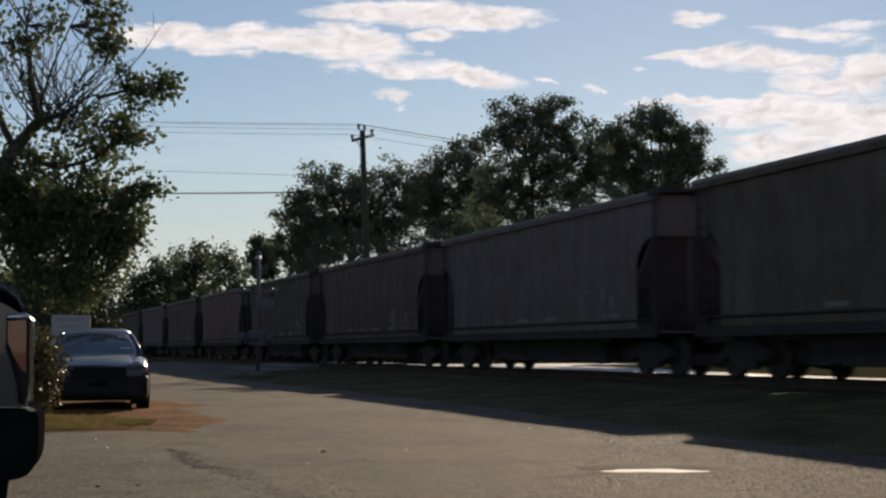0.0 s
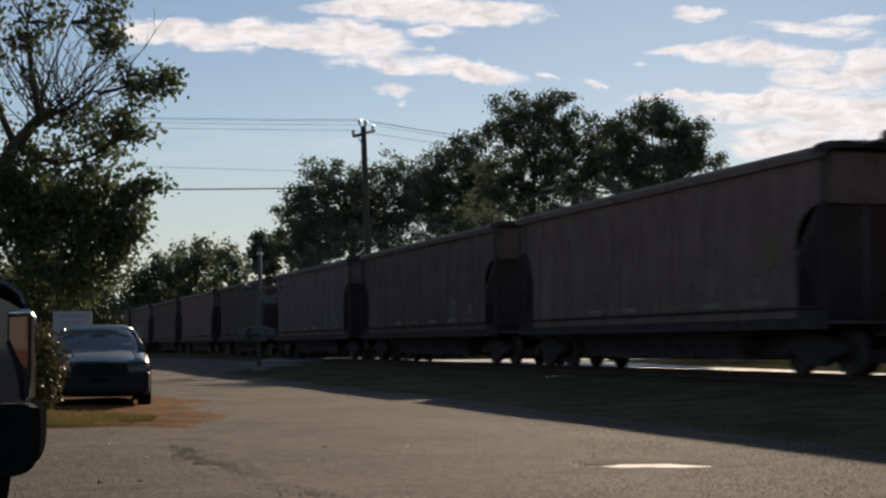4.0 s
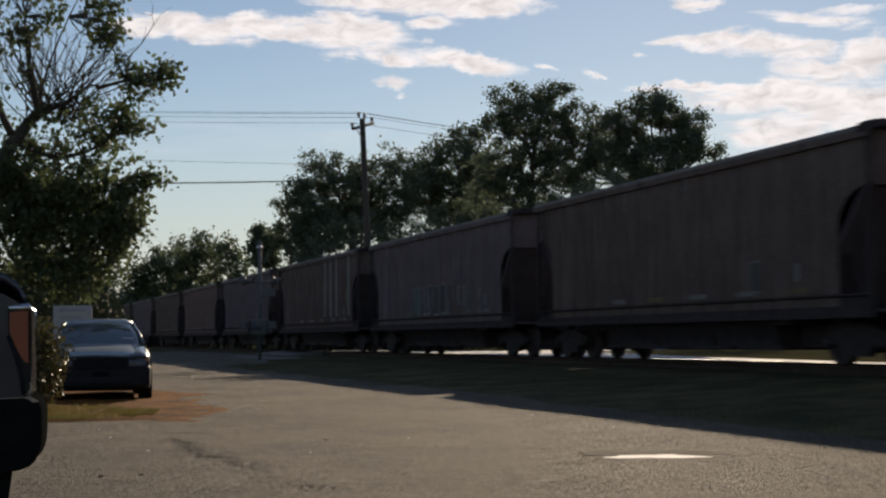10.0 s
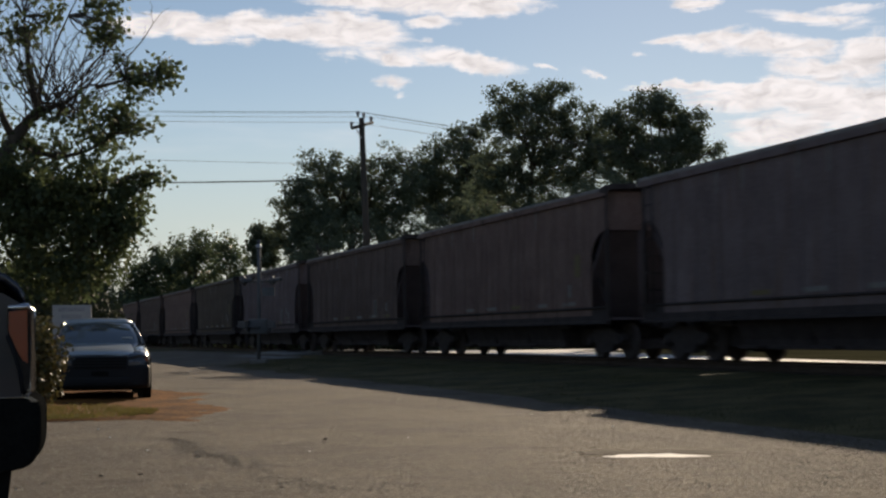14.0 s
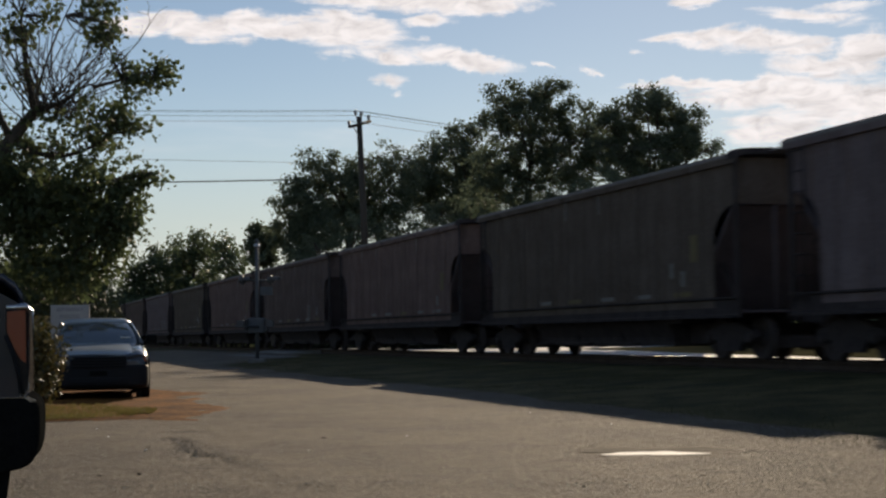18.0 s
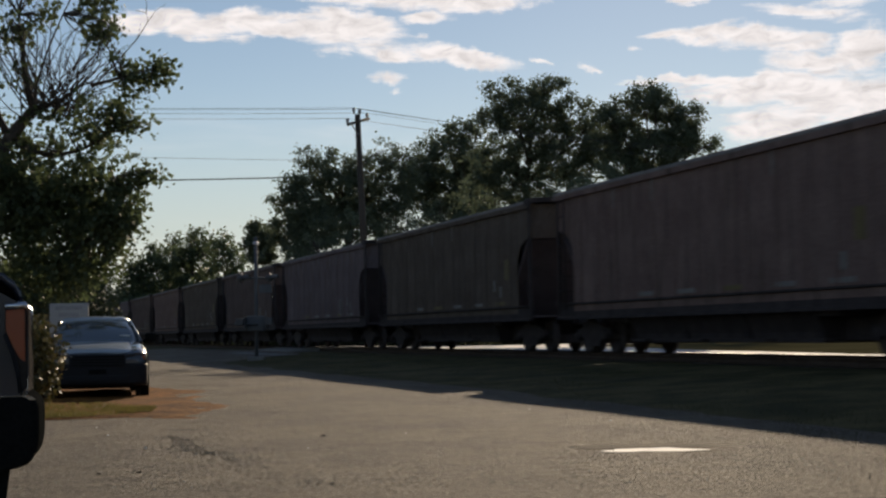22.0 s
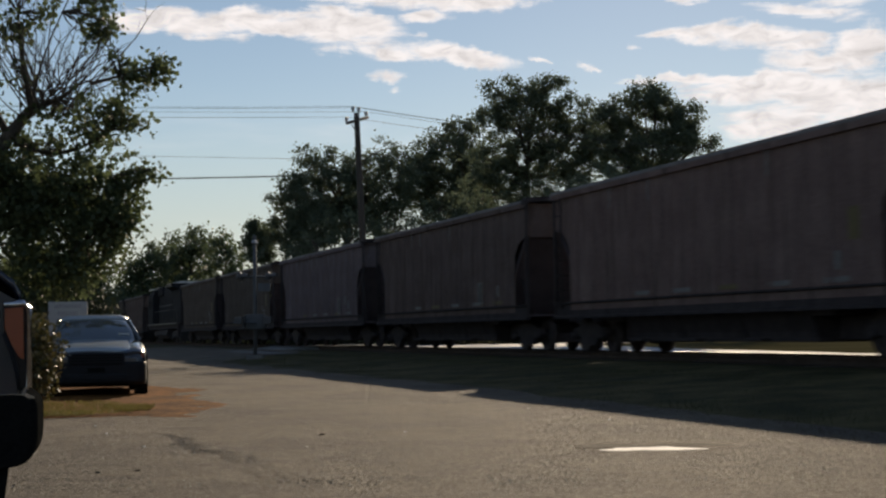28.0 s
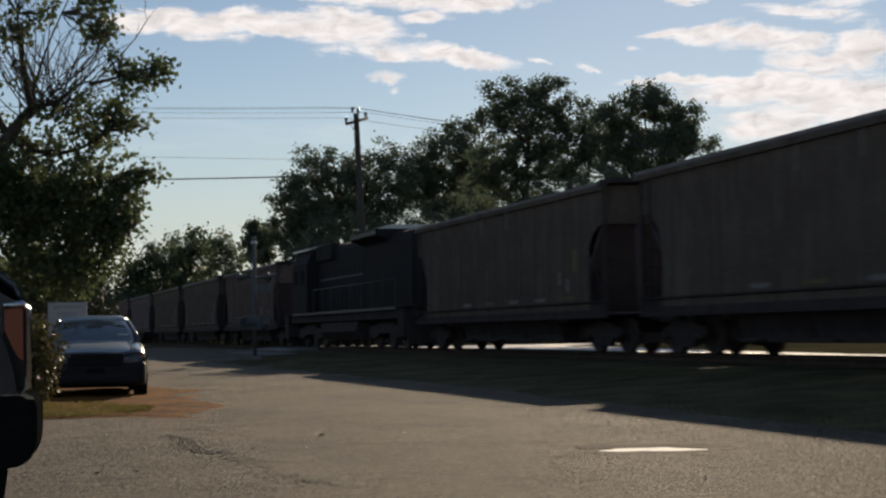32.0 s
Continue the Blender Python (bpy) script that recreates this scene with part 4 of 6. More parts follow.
LOCO_SETS = []
g = Geo()
for sgn in (-1, 1):
    g.lathe([(0.0, sgn * 0.62), (0.15, sgn * 0.62), (0.45, sgn * 0.685), (0.56, sgn * 0.685), (0.56, sgn * 0.715), (0.535, sgn * 0.722), (0.528, sgn * 0.82), (0.46, sgn * 0.82), (0.2, sgn * 0.76), (0.0, sgn * 0.80)], "y", 28)
g.tube([(0, -0.64, 0), (0, 0.64, 0)], 0.1, 12)
MESH["loco_wheels"] = g.mesh("loco_wheelset", WHEEL_STEEL)

KINDS = [
    hopper("weathered brown", "weathered brown covered hopper car with ribbed sides", (), 0, (3, 4, 7)),
    hopper("oxide red", "oxide red covered hopper car with faded lettering", (), 1, (2, 4, 9)),
    hopper("dark grey", "dark grey covered hopper car streaked with rust", (), 2, (2, 3, 5, 6, 8, 9, 11)),
    hopper("olive grey", "olive grey covered hopper car with dusty posts", (), 3, (5, 7)),
]
painted = hopper("dark grey", "dark grey covered hopper car sprayed with graffiti", (), 2)
graffiti(painted)
striped = hopper("weathered brown", "weathered brown covered hopper car with pale dusty posts", (8, 9, 10, 12), 1)
SPECIAL = {9: painted, 10: striped}
ORDER = [0, 1, 3, 2, 0, 3, 1, 0, 2, 3, 1, 0, 3, 3, 2, 1, 0, 2, 3, 1]
FIRST, LAST = -3, 27
TRAIN = []          # (object, metres behind the car numbered 0)
used = set()
for k in range(FIRST, 40):
    offset = CAR_PITCH * k + (22.9 if k > LAST else 0.0)
    kind = ORDER[(k + 3) % len(ORDER)] if k != LAST else 3
    if k in SPECIAL:
        car = SPECIAL[k]
    elif kind in used:
        car = copy_thing(KINDS[kind], Matrix.Identity(4))
        for o in car.children_recursive:
            if o.name.startswith("wheelset"):
                (LEAD_SETS if o.location.x > 0 else TRAIL_SETS).append(o)
    else:
        car = KINDS[kind]
        used.add(kind)
    TRAIN.append((car, offset))
loco = locomotive()
TRAIN.append((loco, CAR_PITCH * LAST + CAR_PITCH / 2 + 22.9 / 2))


def gone(t):
    """How many car lengths the train has come forward by t seconds: it slows a little on the way."""
    return 0.84801 * t + 0.000009 * t * t + -0.00000878 * t ** 3


TRAIN_START = 44.58


def train_pose(offset, t):
    x, y, b = line(TRAIN_START + offset - CAR_PITCH * gone(t))
    return pose(x, y, RAIL_Z, 0, 0, math.degrees(b) - 90)


def motions():
    """Every moving thing: the cars run down the line, the wheels turn."""
    times = [i * 1.0 for i in range(33)]
    for ob, offset in TRAIN:
        walk(ob, [(t, train_pose(offset, t)) for t in times])
    steps = [i / FPS for i in range(int(32 * FPS) + 1)]
    for sets, r in ((LEAD_SETS, WHEEL_R), (TRAIL_SETS, WHEEL_R), (LOCO_SETS, 0.533)):
        at = [o.location.copy() for o in sets]
        groups = {}
        for o in sets:
            groups.setdefault(round(o.location.x, 2), []).append(o)
        for x, same in groups.items():
            lead = same[0]
            walk(lead, [(t, pose(*at[sets.index(lead)], 0, math.degrees(CAR_PITCH * gone(t) / r), 0)) for t in steps])
            for o in same[1:]:          # the others roll alike
                o.rotation_mode = "QUATERNION"
                o.animation_data_create()
                o.animation_data.action = lead.animation_data.action
                o.animation_data.action_slot = lead.animation_data.action_slot


# ---- trees ----
def leaf_cloud(rng, centres, per, size, spread_r, droop=0.25):
    """Leaves round twig ends: folded quads, turned at random. centres: array n x 3."""
    n = len(centres) * per
    c = np.repeat(centres, per, axis=0) + rng.normal(0, spread_r, (n, 3)) * np.array([1, 1, 0.75])
    d = rng.normal(0, 1, (n, 3))
    d[:, 2] -= droop
    d /= np.linalg.norm(d, axis=1)[:, None]
    e = np.cross(d, rng.normal(0, 1, (n, 3)))
    e /= np.linalg.norm(e, axis=1)[:, None] + 1e-9
    ln = (size * rng.uniform(0.6, 1.3, n))[:, None]
    w = ln * rng.uniform(0.32, 0.5, n)[:, None]
    up = np.cross(d, e) * ln * 0.12
    q = np.stack([c, c + d * ln * 0.5 + e * w + up, c + d * ln, c + d * ln * 0.5 - e * w + up], axis=1)
    return q.reshape(-1, 3)


def limb(rng, a, b, bend=0.12, n=6):
    a, b = np.array(a, float), np.array(b, float)
    side = rng.normal(0, 1, 3) * np.linalg.norm(b - a) * bend
    return [tuple(a + (b - a) * t + side * math.sin(math.pi * t) + np.array([0, 0, 0.05 * np.linalg.norm(b - a) * math.sin(math.pi * t)])) for t in np.linspace(0, 1, n)]


def tree(label, x, y, z0, trunk_to, lobes, leaf, leaves, material, seed, trunk_r=0.28, twig_leaves=36, gap=0.03, group="trees behind the railway", lean=0.0):
    """lobes: (dx, dy, z, rx, rz), round masses of the crown; trunk_to: height at which the trunk ends."""
    rng = np.random.default_rng(seed)
    th = thing("tree", label, "tree", pose(x, y, z0), group)
    wood = Geo()
    top = (lean, 0, trunk_to - z0)
    trunk = limb(rng, (0, 0, -0.15), top, 0.03, 9)
    wood.tube(trunk, [trunk_r * (1.25 if i == 0 else 1.0) * (1 - 0.72 * i / 8) for i in range(9)], 9)
    part("trunk", wood, BARK, th)
    vol = sum(l[3] ** 2 * l[4] for l in lobes)
    quads, limbs = [], Geo()
    for dx, dy, z, rx, rz in lobes:
        z -= z0
        n = max(6, int(leaves / twig_leaves * rx * rx * rz / vol))
        d = rng.normal(0, 1, (n, 3))
        d /= np.linalg.norm(d, axis=1)[:, None]
        r = rng.uniform(0.2, 1.0, n) ** 0.35 * rng.choice([0.95, 1.0, 1.0, 1.03], n)
        bump = 1 + 0.13 * np.sin(d[:, 0] * 5 + seed) * np.cos(d[:, 2] * 6 + seed * 2) + 0.10 * np.sin(d[:, 1] * 11 + d[:, 2] * 9)
        c = d * (r * bump)[:, None] * np.array([rx, rx, rz]) + np.array([dx, dy, z])
        # leave holes in the crown where a slow noise is low
        keep = np.array([noise.noise(Vector((p[0] * 1.3 + seed, p[1] * 1.3, p[2] * 1.3))) + 0.8 * noise.noise(Vector((p[0] * 3.0, p[1] * 3.0 + seed, p[2] * 3.0))) > -gap for p in c])
        c = c[keep] if keep.sum() > 4 else c
        quads.append(leaf_cloud(rng, c, twig_leaves, leaf, leaf * 1.3))
        # limbs from the trunk to the lobe, and twigs inside it
        t = min(0.98, max(0.35, (z - rz * 0.9) / max(0.1, trunk_to - z0)))
        base = trunk[min(8, int(t * 8))]
        tip = (dx, dy, z + rz * 0.2)
        pts = limb(rng, base, tip, 0.08)
        r0 = trunk_r * 0.42
        limbs.tube(pts, [r0 * (1 - 0.75 * i / 5) for i in range(6)], 6)
        for j in rng.choice(len(c), min(len(c), 12), replace=False):
            k = rng.integers(2, 6)
            limbs.tube(limb(rng, pts[k], c[j], 0.08, 4), [r0 * 0.32, r0 * 0.2, r0 * 0.12, r0 * 0.06], 5)
    part("branch_frame", limbs, BARK, th)
    part("crown", fast_mesh("crown", np.concatenate(quads), 4, material), None, th)
    return th


FAR_TREES = [
    # label, x, y, trunk height, lobes
    ("tall broadleaf tree with a dense rounded crown", 6.0, 96, 13.5, [(-1.71, -0.47, 16.62, 1.33, 1.26), (-0.04, 0.44, 17.06, 1.26, 1.19), (1.45, -0.47, 16.68, 1.33, 1.26), (-2.29, 0.44, 15.01, 1.26, 1.19), (-0.43, -0.59, 15.11, 1.7, 1.61), (1.43, 0.54, 14.61, 1.55, 1.47), (2.81, -0.41, 15.47, 1.18, 1.12), (3.28, 0.52, 13.59, 1.48, 1.4), (-1.86, -0.49, 12.88, 1.4, 1.33), (-0.08, 0.57, 12.49, 1.62, 1.54), (1.89, -0.54, 12.18, 1.55, 1.47), (3.82, 0.49, 12.25, 1.4, 1.33), (-0.65, -0.52, 10.52, 1.48, 1.4), (1.94, 0.54, 10.5, 1.55, 1.47), (4.29, 0.33, 14.41, 1.11, 1.05), (4.42, 0.40, 12.73, 1.33, 1.26), (-2.94, 0.42, 12.21, 1.40, 1.33), (-2.88, 0.44, 10.53, 1.48, 1.40), (-1.57, 0.38, 11.08, 1.26, 1.19)]),
    ("broad broadleaf tree with gaps in its crown", 13.0, 91, 11.0, [(-2.43, -0.37, 14.35, 1.05, 1.0), (-1.47, 0.42, 14.7, 1.19, 1.13), (-0.12, -0.39, 15.33, 1.12, 1.06), (1.28, 0.42, 15.04, 1.19, 1.13), (2.4, -0.39, 13.97, 1.12, 1.06), (-1.21, 0.42, 13.07, 1.19, 1.13), (1.78, -0.49, 12.91, 1.4, 1.33), (3.36, 0.27, 12.69, 0.77, 0.73), (4.13, -0.15, 12.54, 0.42, 0.4), (-2.69, 0.37, 12.83, 1.05, 1.0), (0.36, -0.61, 11.93, 1.75, 1.66), (-1.58, 0.49, 11.58, 1.4, 1.33), (0.42, -0.15, 16.26, 0.42, 0.4)]),
    ("broadleaf tree with an uneven crown", 2.2, 137, 15.5, [(-0.09, -0.52, 19.9, 1.48, 1.4), (-1.69, 0.48, 19.21, 1.37, 1.3), (1.23, -0.52, 18.98, 1.48, 1.4), (-3.12, 0.44, 18.05, 1.26, 1.2), (-0.64, -0.77, 17.5, 2.21, 2.1), (1.74, 0.77, 16.42, 2.21, 2.1), (-3.45, -0.66, 15.65, 1.9, 1.8), (-1.45, 0.81, 14.31, 2.32, 2.2), (1.19, -0.81, 13.5, 2.32, 2.2), (-4.51, 0.47, 16.72, 1.58, 1.50), (-4.36, 0.63, 14.60, 2.11, 2.00), (-1.46, 0.70, 11.93, 2.32, 2.20), (1.71, 0.70, 12.44, 2.32, 2.20)]),
    ("wide broadleaf tree behind the pole", -8.26, 130, 12.4, [(-3.43, -0.42, 16.74, 1.2, 1.14), (-1.17, 0.35, 16.93, 1.0, 0.95), (-2.07, -0.59, 15.47, 1.7, 1.61), (0.94, 0.45, 16.41, 1.3, 1.23), (3.46, -0.42, 17.1, 1.2, 1.14), (5.07, 0.42, 16.79, 1.2, 1.14), (1.95, -0.7, 15.09, 2.0, 1.9), (4.96, 0.63, 14.92, 1.8, 1.71), (-0.57, -0.8, 13.69, 2.3, 2.18), (2.94, 0.84, 12.66, 2.4, 2.28), (-3.68, -0.49, 14.47, 1.4, 1.33), (0.43, 0.66, 11.67, 2.20, 2.09), (3.94, 0.66, 11.15, 2.20, 2.09), (-1.58, 0.66, 11.18, 2.20, 2.09)]),
    ("broadleaf tree with drooping outer boughs", -12.2, 126, 10.5, [(-0.35, -0.44, 14.06, 1.26, 1.2), (-1.42, 0.37, 12.45, 1.07, 1.01), (0.24, -0.71, 11.86, 2.04, 1.93), (-1.51, 0.44, 10.31, 1.26, 1.2), (1.45, -0.75, 10.39, 2.13, 2.03), (-1.71, 0.37, 8.94, 1.07, 1.01), (0.48, -0.61, 8.93, 1.74, 1.66)]),
    ("small dark tree beside the woods", -16.2, 129, 9.0, [(-0.18, -0.19, 10.49, 0.55, 0.52), (0.12, 0.3, 9.54, 0.84, 0.8), (0.97, -0.26, 9.63, 0.74, 0.71), (0.47, 0.35, 8.39, 0.99, 0.94), (-0.53, -0.17, 9.14, 0.5, 0.47)]),
    ("low leafy tree below taller ones", 9.2, 84, 7.0, [(0.0, 0.0, 9.0, 2.4, 1.7), (-2.4, 0.0, 8.4, 2.0, 1.7), (2.4, 0.0, 8.6, 2.0, 1.6), (0.0, 0.0, 6.8, 3.6, 1.8)]),
    ("low leafy tree in light undergrowth", 1.68, 115, 7.26, [(-1.82, 0.0, 10.2, 2.38, 2.1), (1.68, 0.0, 11.04, 2.66, 2.1), (-4.2, 0.0, 8.8, 2.24, 2.1), (4.48, 0.0, 9.92, 2.66, 2.24), (0.0, 0.0, 7.12, 4.76, 2.24)]),
    ("low leafy tree near the railway", -7.84, 112, 5.44, [(-1.82, 0.0, 7.96, 2.1, 1.96), (1.68, 0.0, 8.8, 2.24, 2.1), (-3.92, 0.0, 6.42, 2.1, 1.82), (0.0, 0.0, 6.0, 4.06, 1.96)]),
    ("low leafy tree beside the woods", 15.8, 86, 5.5, [(0.0, 0.0, 8.2, 2.0, 1.6), (-2.0, 0.0, 8.2, 2.0, 1.6), (1.6, 0.0, 6.8, 1.6, 1.5), (0.0, 0.0, 5.6, 2.8, 1.6)]),
]
for i, (lab, x, y, up, lobes) in enumerate(FAR_TREES):
    tree(lab, x, y, 0.33, up, lobes, 0.0018 * y, (62000, 46000, 52000, 40000, 24000, 15000, 13000, 13000, 9000, 13000)[i], LEAF_FAR, 20 + i, 0.003 * y, twig_leaves=44, gap=0.10)

DISTANT = [
    (-35.7, 178, 9.9, [(0.41, -0.53, 11.44, 1.51, 1.43), (-0.27, 0.67, 9.87, 1.92, 1.82), (1.18, -0.62, 9.51, 1.78, 1.69), (-1.42, 0.53, 8.84, 1.51, 1.43)]),
    (-30.5, 182, 12.1, [(0.23, -0.47, 13.61, 1.33, 1.26), (-0.96, 0.59, 12.35, 1.68, 1.6), (1.43, -0.59, 12.13, 1.68, 1.6), (0.46, 0.88, 10.38, 2.52, 2.39), (-1.51, -0.59, 10.39, 1.68, 1.6)]),
    (-25.4, 176, 10.9, [(-0.95, -0.47, 12.37, 1.35, 1.29), (0.41, 0.47, 11.07, 1.35, 1.29), (-0.8, -0.76, 10.06, 2.17, 2.06), (1.23, 0.52, 9.37, 1.49, 1.41)]),
    (-34.1, 186, 11.2, [(0.09, -0.4, 12.75, 1.14, 1.09), (-0.76, 0.6, 11.18, 1.72, 1.63), (0.68, -0.75, 10.02, 2.15, 2.04)]),
    (-42.5, 174, 8.0, [(0, 0, 9.8, 2.4, 2.0), (-2, 0, 8, 2.2, 1.6), (2, 0, 8, 2.2, 1.6)]),
    (-30.5, 194, 6.0, [(-6, 0, 6.0, 4, 2.6), (0, 0, 6.6, 4, 2.6), (6, 0, 6.8, 4, 2.6)]),
    (-17.5, 184, 6.0, [(0, 0, 8.0, 2.4, 2.0), (2.2, 0, 7.0, 2.2, 2.0)]),
]
for i, (x, y, up, lobes) in enumerate(DISTANT):
    tree("hazy green tree beyond the far end of the line", x, y, 0.33, up, lobes + [(-0.8, 0, 7.0, 3.0, 2.4), (0.8, 0, 4.6, 3.4, 2.4)], 0.36, 12000, LEAF_HAZE, 60 + i, group="distant trees", gap=0.12)


# unseen woods added to close the side and back and block low sky
for i in range(12):
    a = radians(-28 - 27 * i)
    d = 62 + 9 * math.sin(i * 2.7) if i < 8 else 95 + 8 * math.sin(i * 2.7)
    tree("unseen broadleaf tree added round the lot to block low sky", d * math.sin(a), d * math.cos(a), 0.0, 7.5,
         [(0, 0, 8.5, 4.5, 3.4), (-5, 1, 6.2, 4.2, 3.2), (5, -1, 6.6, 4.4, 3.4), (0, 0, 4.0, 7.0, 2.6)], 0.6, 4200, LEAF_HAZE, 140 + i, group="trees round the lot")


# ---- the big tree beside the parked car ----
def near_tree():
    rng = np.random.default_rng(7)
    th = thing("tree", "large spreading tree with sparse dead twigs and dense lower leaves", "tree", pose(-10.9, 34.0, 0.05))
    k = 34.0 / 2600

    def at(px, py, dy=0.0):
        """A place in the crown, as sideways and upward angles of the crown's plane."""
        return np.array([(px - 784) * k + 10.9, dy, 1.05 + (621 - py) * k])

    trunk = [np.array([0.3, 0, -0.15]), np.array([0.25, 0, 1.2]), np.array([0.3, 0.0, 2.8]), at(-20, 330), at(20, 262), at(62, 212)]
    part("trunk", Geo().tube([tuple(p) for p in trunk], [0.34, 0.27, 0.24, 0.20, 0.16, 0.12], 10), BARK, th, "thick leaning dark trunk")
    limbs = Geo()
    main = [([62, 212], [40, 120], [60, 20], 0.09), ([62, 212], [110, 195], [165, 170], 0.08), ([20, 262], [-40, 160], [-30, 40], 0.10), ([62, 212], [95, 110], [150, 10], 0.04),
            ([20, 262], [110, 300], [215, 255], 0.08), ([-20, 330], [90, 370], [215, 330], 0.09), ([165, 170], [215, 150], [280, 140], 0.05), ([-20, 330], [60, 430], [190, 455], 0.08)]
    ends = []
    for a, b, c, r in main:
        p = [at(*a), at(*b) + rng.normal(0, 0.15, 3), at(*c) + rng.normal(0, 0.3, 3)]
        pts = [tuple((1 - t) ** 2 * p[0] + 2 * t * (1 - t) * p[1] + t * t * p[2]) for t in np.linspace(0, 1, 7)]
        limbs.tube(pts, [r * (1 - 0.7 * i / 6) for i in range(7)], 7)
        ends += pts[3:]
    part("branch_frame", limbs, BARK, th)
    twigs = Geo()
    for i in range(64):         # bare fans of dead twigs
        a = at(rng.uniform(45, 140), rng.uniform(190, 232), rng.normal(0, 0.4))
        ang = rng.uniform(-0.8, 1.25)
        ln = rng.uniform(1.2, 2.9)
        b = a + np.array([math.sin(ang) * ln, rng.normal(0, 0.4), math.cos(ang) * ln])
        pts = limb(rng, a, b, 0.13, 6)
        twigs.tube(pts, [0.019 * (1 - 0.75 * j / 5) for j in range(6)], 5)
        for j in (2, 3, 4):
            c = np.array(pts[j])
            twigs.tube(limb(rng, c, c + np.array([math.sin(ang + rng.uniform(-0.8, 0.8)) * 0.5, rng.normal(0, 0.15), math.cos(ang) * 0.45]), 0.08, 3), [0.009, 0.006, 0.003], 4)
    part("dead_wood", twigs, BARK, th, "bare grey dead twigs")
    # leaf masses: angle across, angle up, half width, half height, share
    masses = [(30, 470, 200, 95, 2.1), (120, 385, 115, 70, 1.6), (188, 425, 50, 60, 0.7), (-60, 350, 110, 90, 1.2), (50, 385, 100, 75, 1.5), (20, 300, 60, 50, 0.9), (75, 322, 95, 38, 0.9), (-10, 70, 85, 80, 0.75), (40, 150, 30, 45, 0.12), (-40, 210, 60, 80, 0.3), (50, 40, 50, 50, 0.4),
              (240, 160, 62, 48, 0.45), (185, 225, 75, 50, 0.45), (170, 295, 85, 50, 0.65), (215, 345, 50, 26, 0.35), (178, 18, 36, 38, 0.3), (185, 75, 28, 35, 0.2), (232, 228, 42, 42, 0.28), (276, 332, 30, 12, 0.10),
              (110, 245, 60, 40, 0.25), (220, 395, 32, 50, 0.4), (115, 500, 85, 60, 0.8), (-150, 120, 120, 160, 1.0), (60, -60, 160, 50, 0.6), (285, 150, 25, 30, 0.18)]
    total = sum(m[4] for m in masses)
    quads, branches = [], Geo()
    for px, py, hw, hh, share in masses:
        n = int((3700 if py > 340 else 3250) * share / total)
        d = rng.normal(0, 1, (n, 3))
        d /= np.linalg.norm(d, axis=1)[:, None]
        d *= (rng.uniform(0.02, 1.0, n) ** 0.42)[:, None]
        dep = min(1.6, 1.3 * max(hw, hh) * k)
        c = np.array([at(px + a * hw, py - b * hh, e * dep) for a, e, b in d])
        keep = np.array([noise.noise(Vector(p * 1.9)) + 0.5 * noise.noise(Vector(p * 5.0)) + (0.25 if py > 370 else 0) > 0.10 for p in c])
        c = c[keep]
        n = len(c)
        quads.append(leaf_cloud(rng, c, 13, 0.13, 0.14, 0.6))
        for j in rng.choice(n, min(n, 14), replace=False):
            e = ends[int(np.argmin([np.linalg.norm(np.array(q) - c[j]) for q in ends]))]
            branches.tube(limb(rng, e, c[j], 0.12, 5), [0.022, 0.018, 0.013, 0.009, 0.005], 5)
    part("bough_frame", branches, BARK, th)
    part("crown", fast_mesh("crown", np.concatenate(quads), 4, LEAF_NEAR), None, th)


near_tree()


def bush(label, x, y, z, rx, ry, rz, n, seed, leaf=0.09, material=None, name="bush"):
    rng = np.random.default_rng(seed)
    th = thing(name, label, "shrub", pose(x, y, z))
    stems = Geo()
    d = rng.normal(0, 1, (n, 3))
    d /= np.linalg.norm(d, axis=1)[:, None]
    d *= (rng.uniform(0.05, 1, n) ** 0.35)[:, None]
    lump = np.array([1 + 0.18 * noise.noise(Vector(p * 2.3)) for p in d])
    c = d * lump[:, None] * np.array([rx, ry, rz]) + np.array([0, 0, rz * 0.98])
    for j in range(0, n, max(1, n // 40)):
        stems.tube(limb(rng, (rng.normal(0, rx * 0.15), rng.normal(0, ry * 0.15), -0.05), c[j], 0.1, 4), [0.02, 0.015, 0.01, 0.005], 5)
    part("stem_frame", stems, BARK, th)
    part("leaves", fast_mesh("leaves", leaf_cloud(rng, c, 10, leaf, leaf * 1.1), 4, material or LEAF_BUSH), None, th)
    return th


bush("clipped roadside bush with waxy olive leaves", -6.10, 21.5, 0.02, 0.53, 0.6, 0.71, 420, 3, 0.075)
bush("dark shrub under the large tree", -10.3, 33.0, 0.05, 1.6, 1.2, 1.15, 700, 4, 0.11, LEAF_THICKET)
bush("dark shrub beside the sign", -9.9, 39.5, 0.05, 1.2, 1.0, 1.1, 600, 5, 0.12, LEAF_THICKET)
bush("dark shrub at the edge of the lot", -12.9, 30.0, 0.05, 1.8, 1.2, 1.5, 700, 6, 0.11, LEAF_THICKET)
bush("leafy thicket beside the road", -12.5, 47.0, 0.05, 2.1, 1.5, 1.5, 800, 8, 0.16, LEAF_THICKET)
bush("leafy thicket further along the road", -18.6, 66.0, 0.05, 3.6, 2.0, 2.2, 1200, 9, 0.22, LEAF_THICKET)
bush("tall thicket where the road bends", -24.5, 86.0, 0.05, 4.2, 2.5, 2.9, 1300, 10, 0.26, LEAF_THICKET)

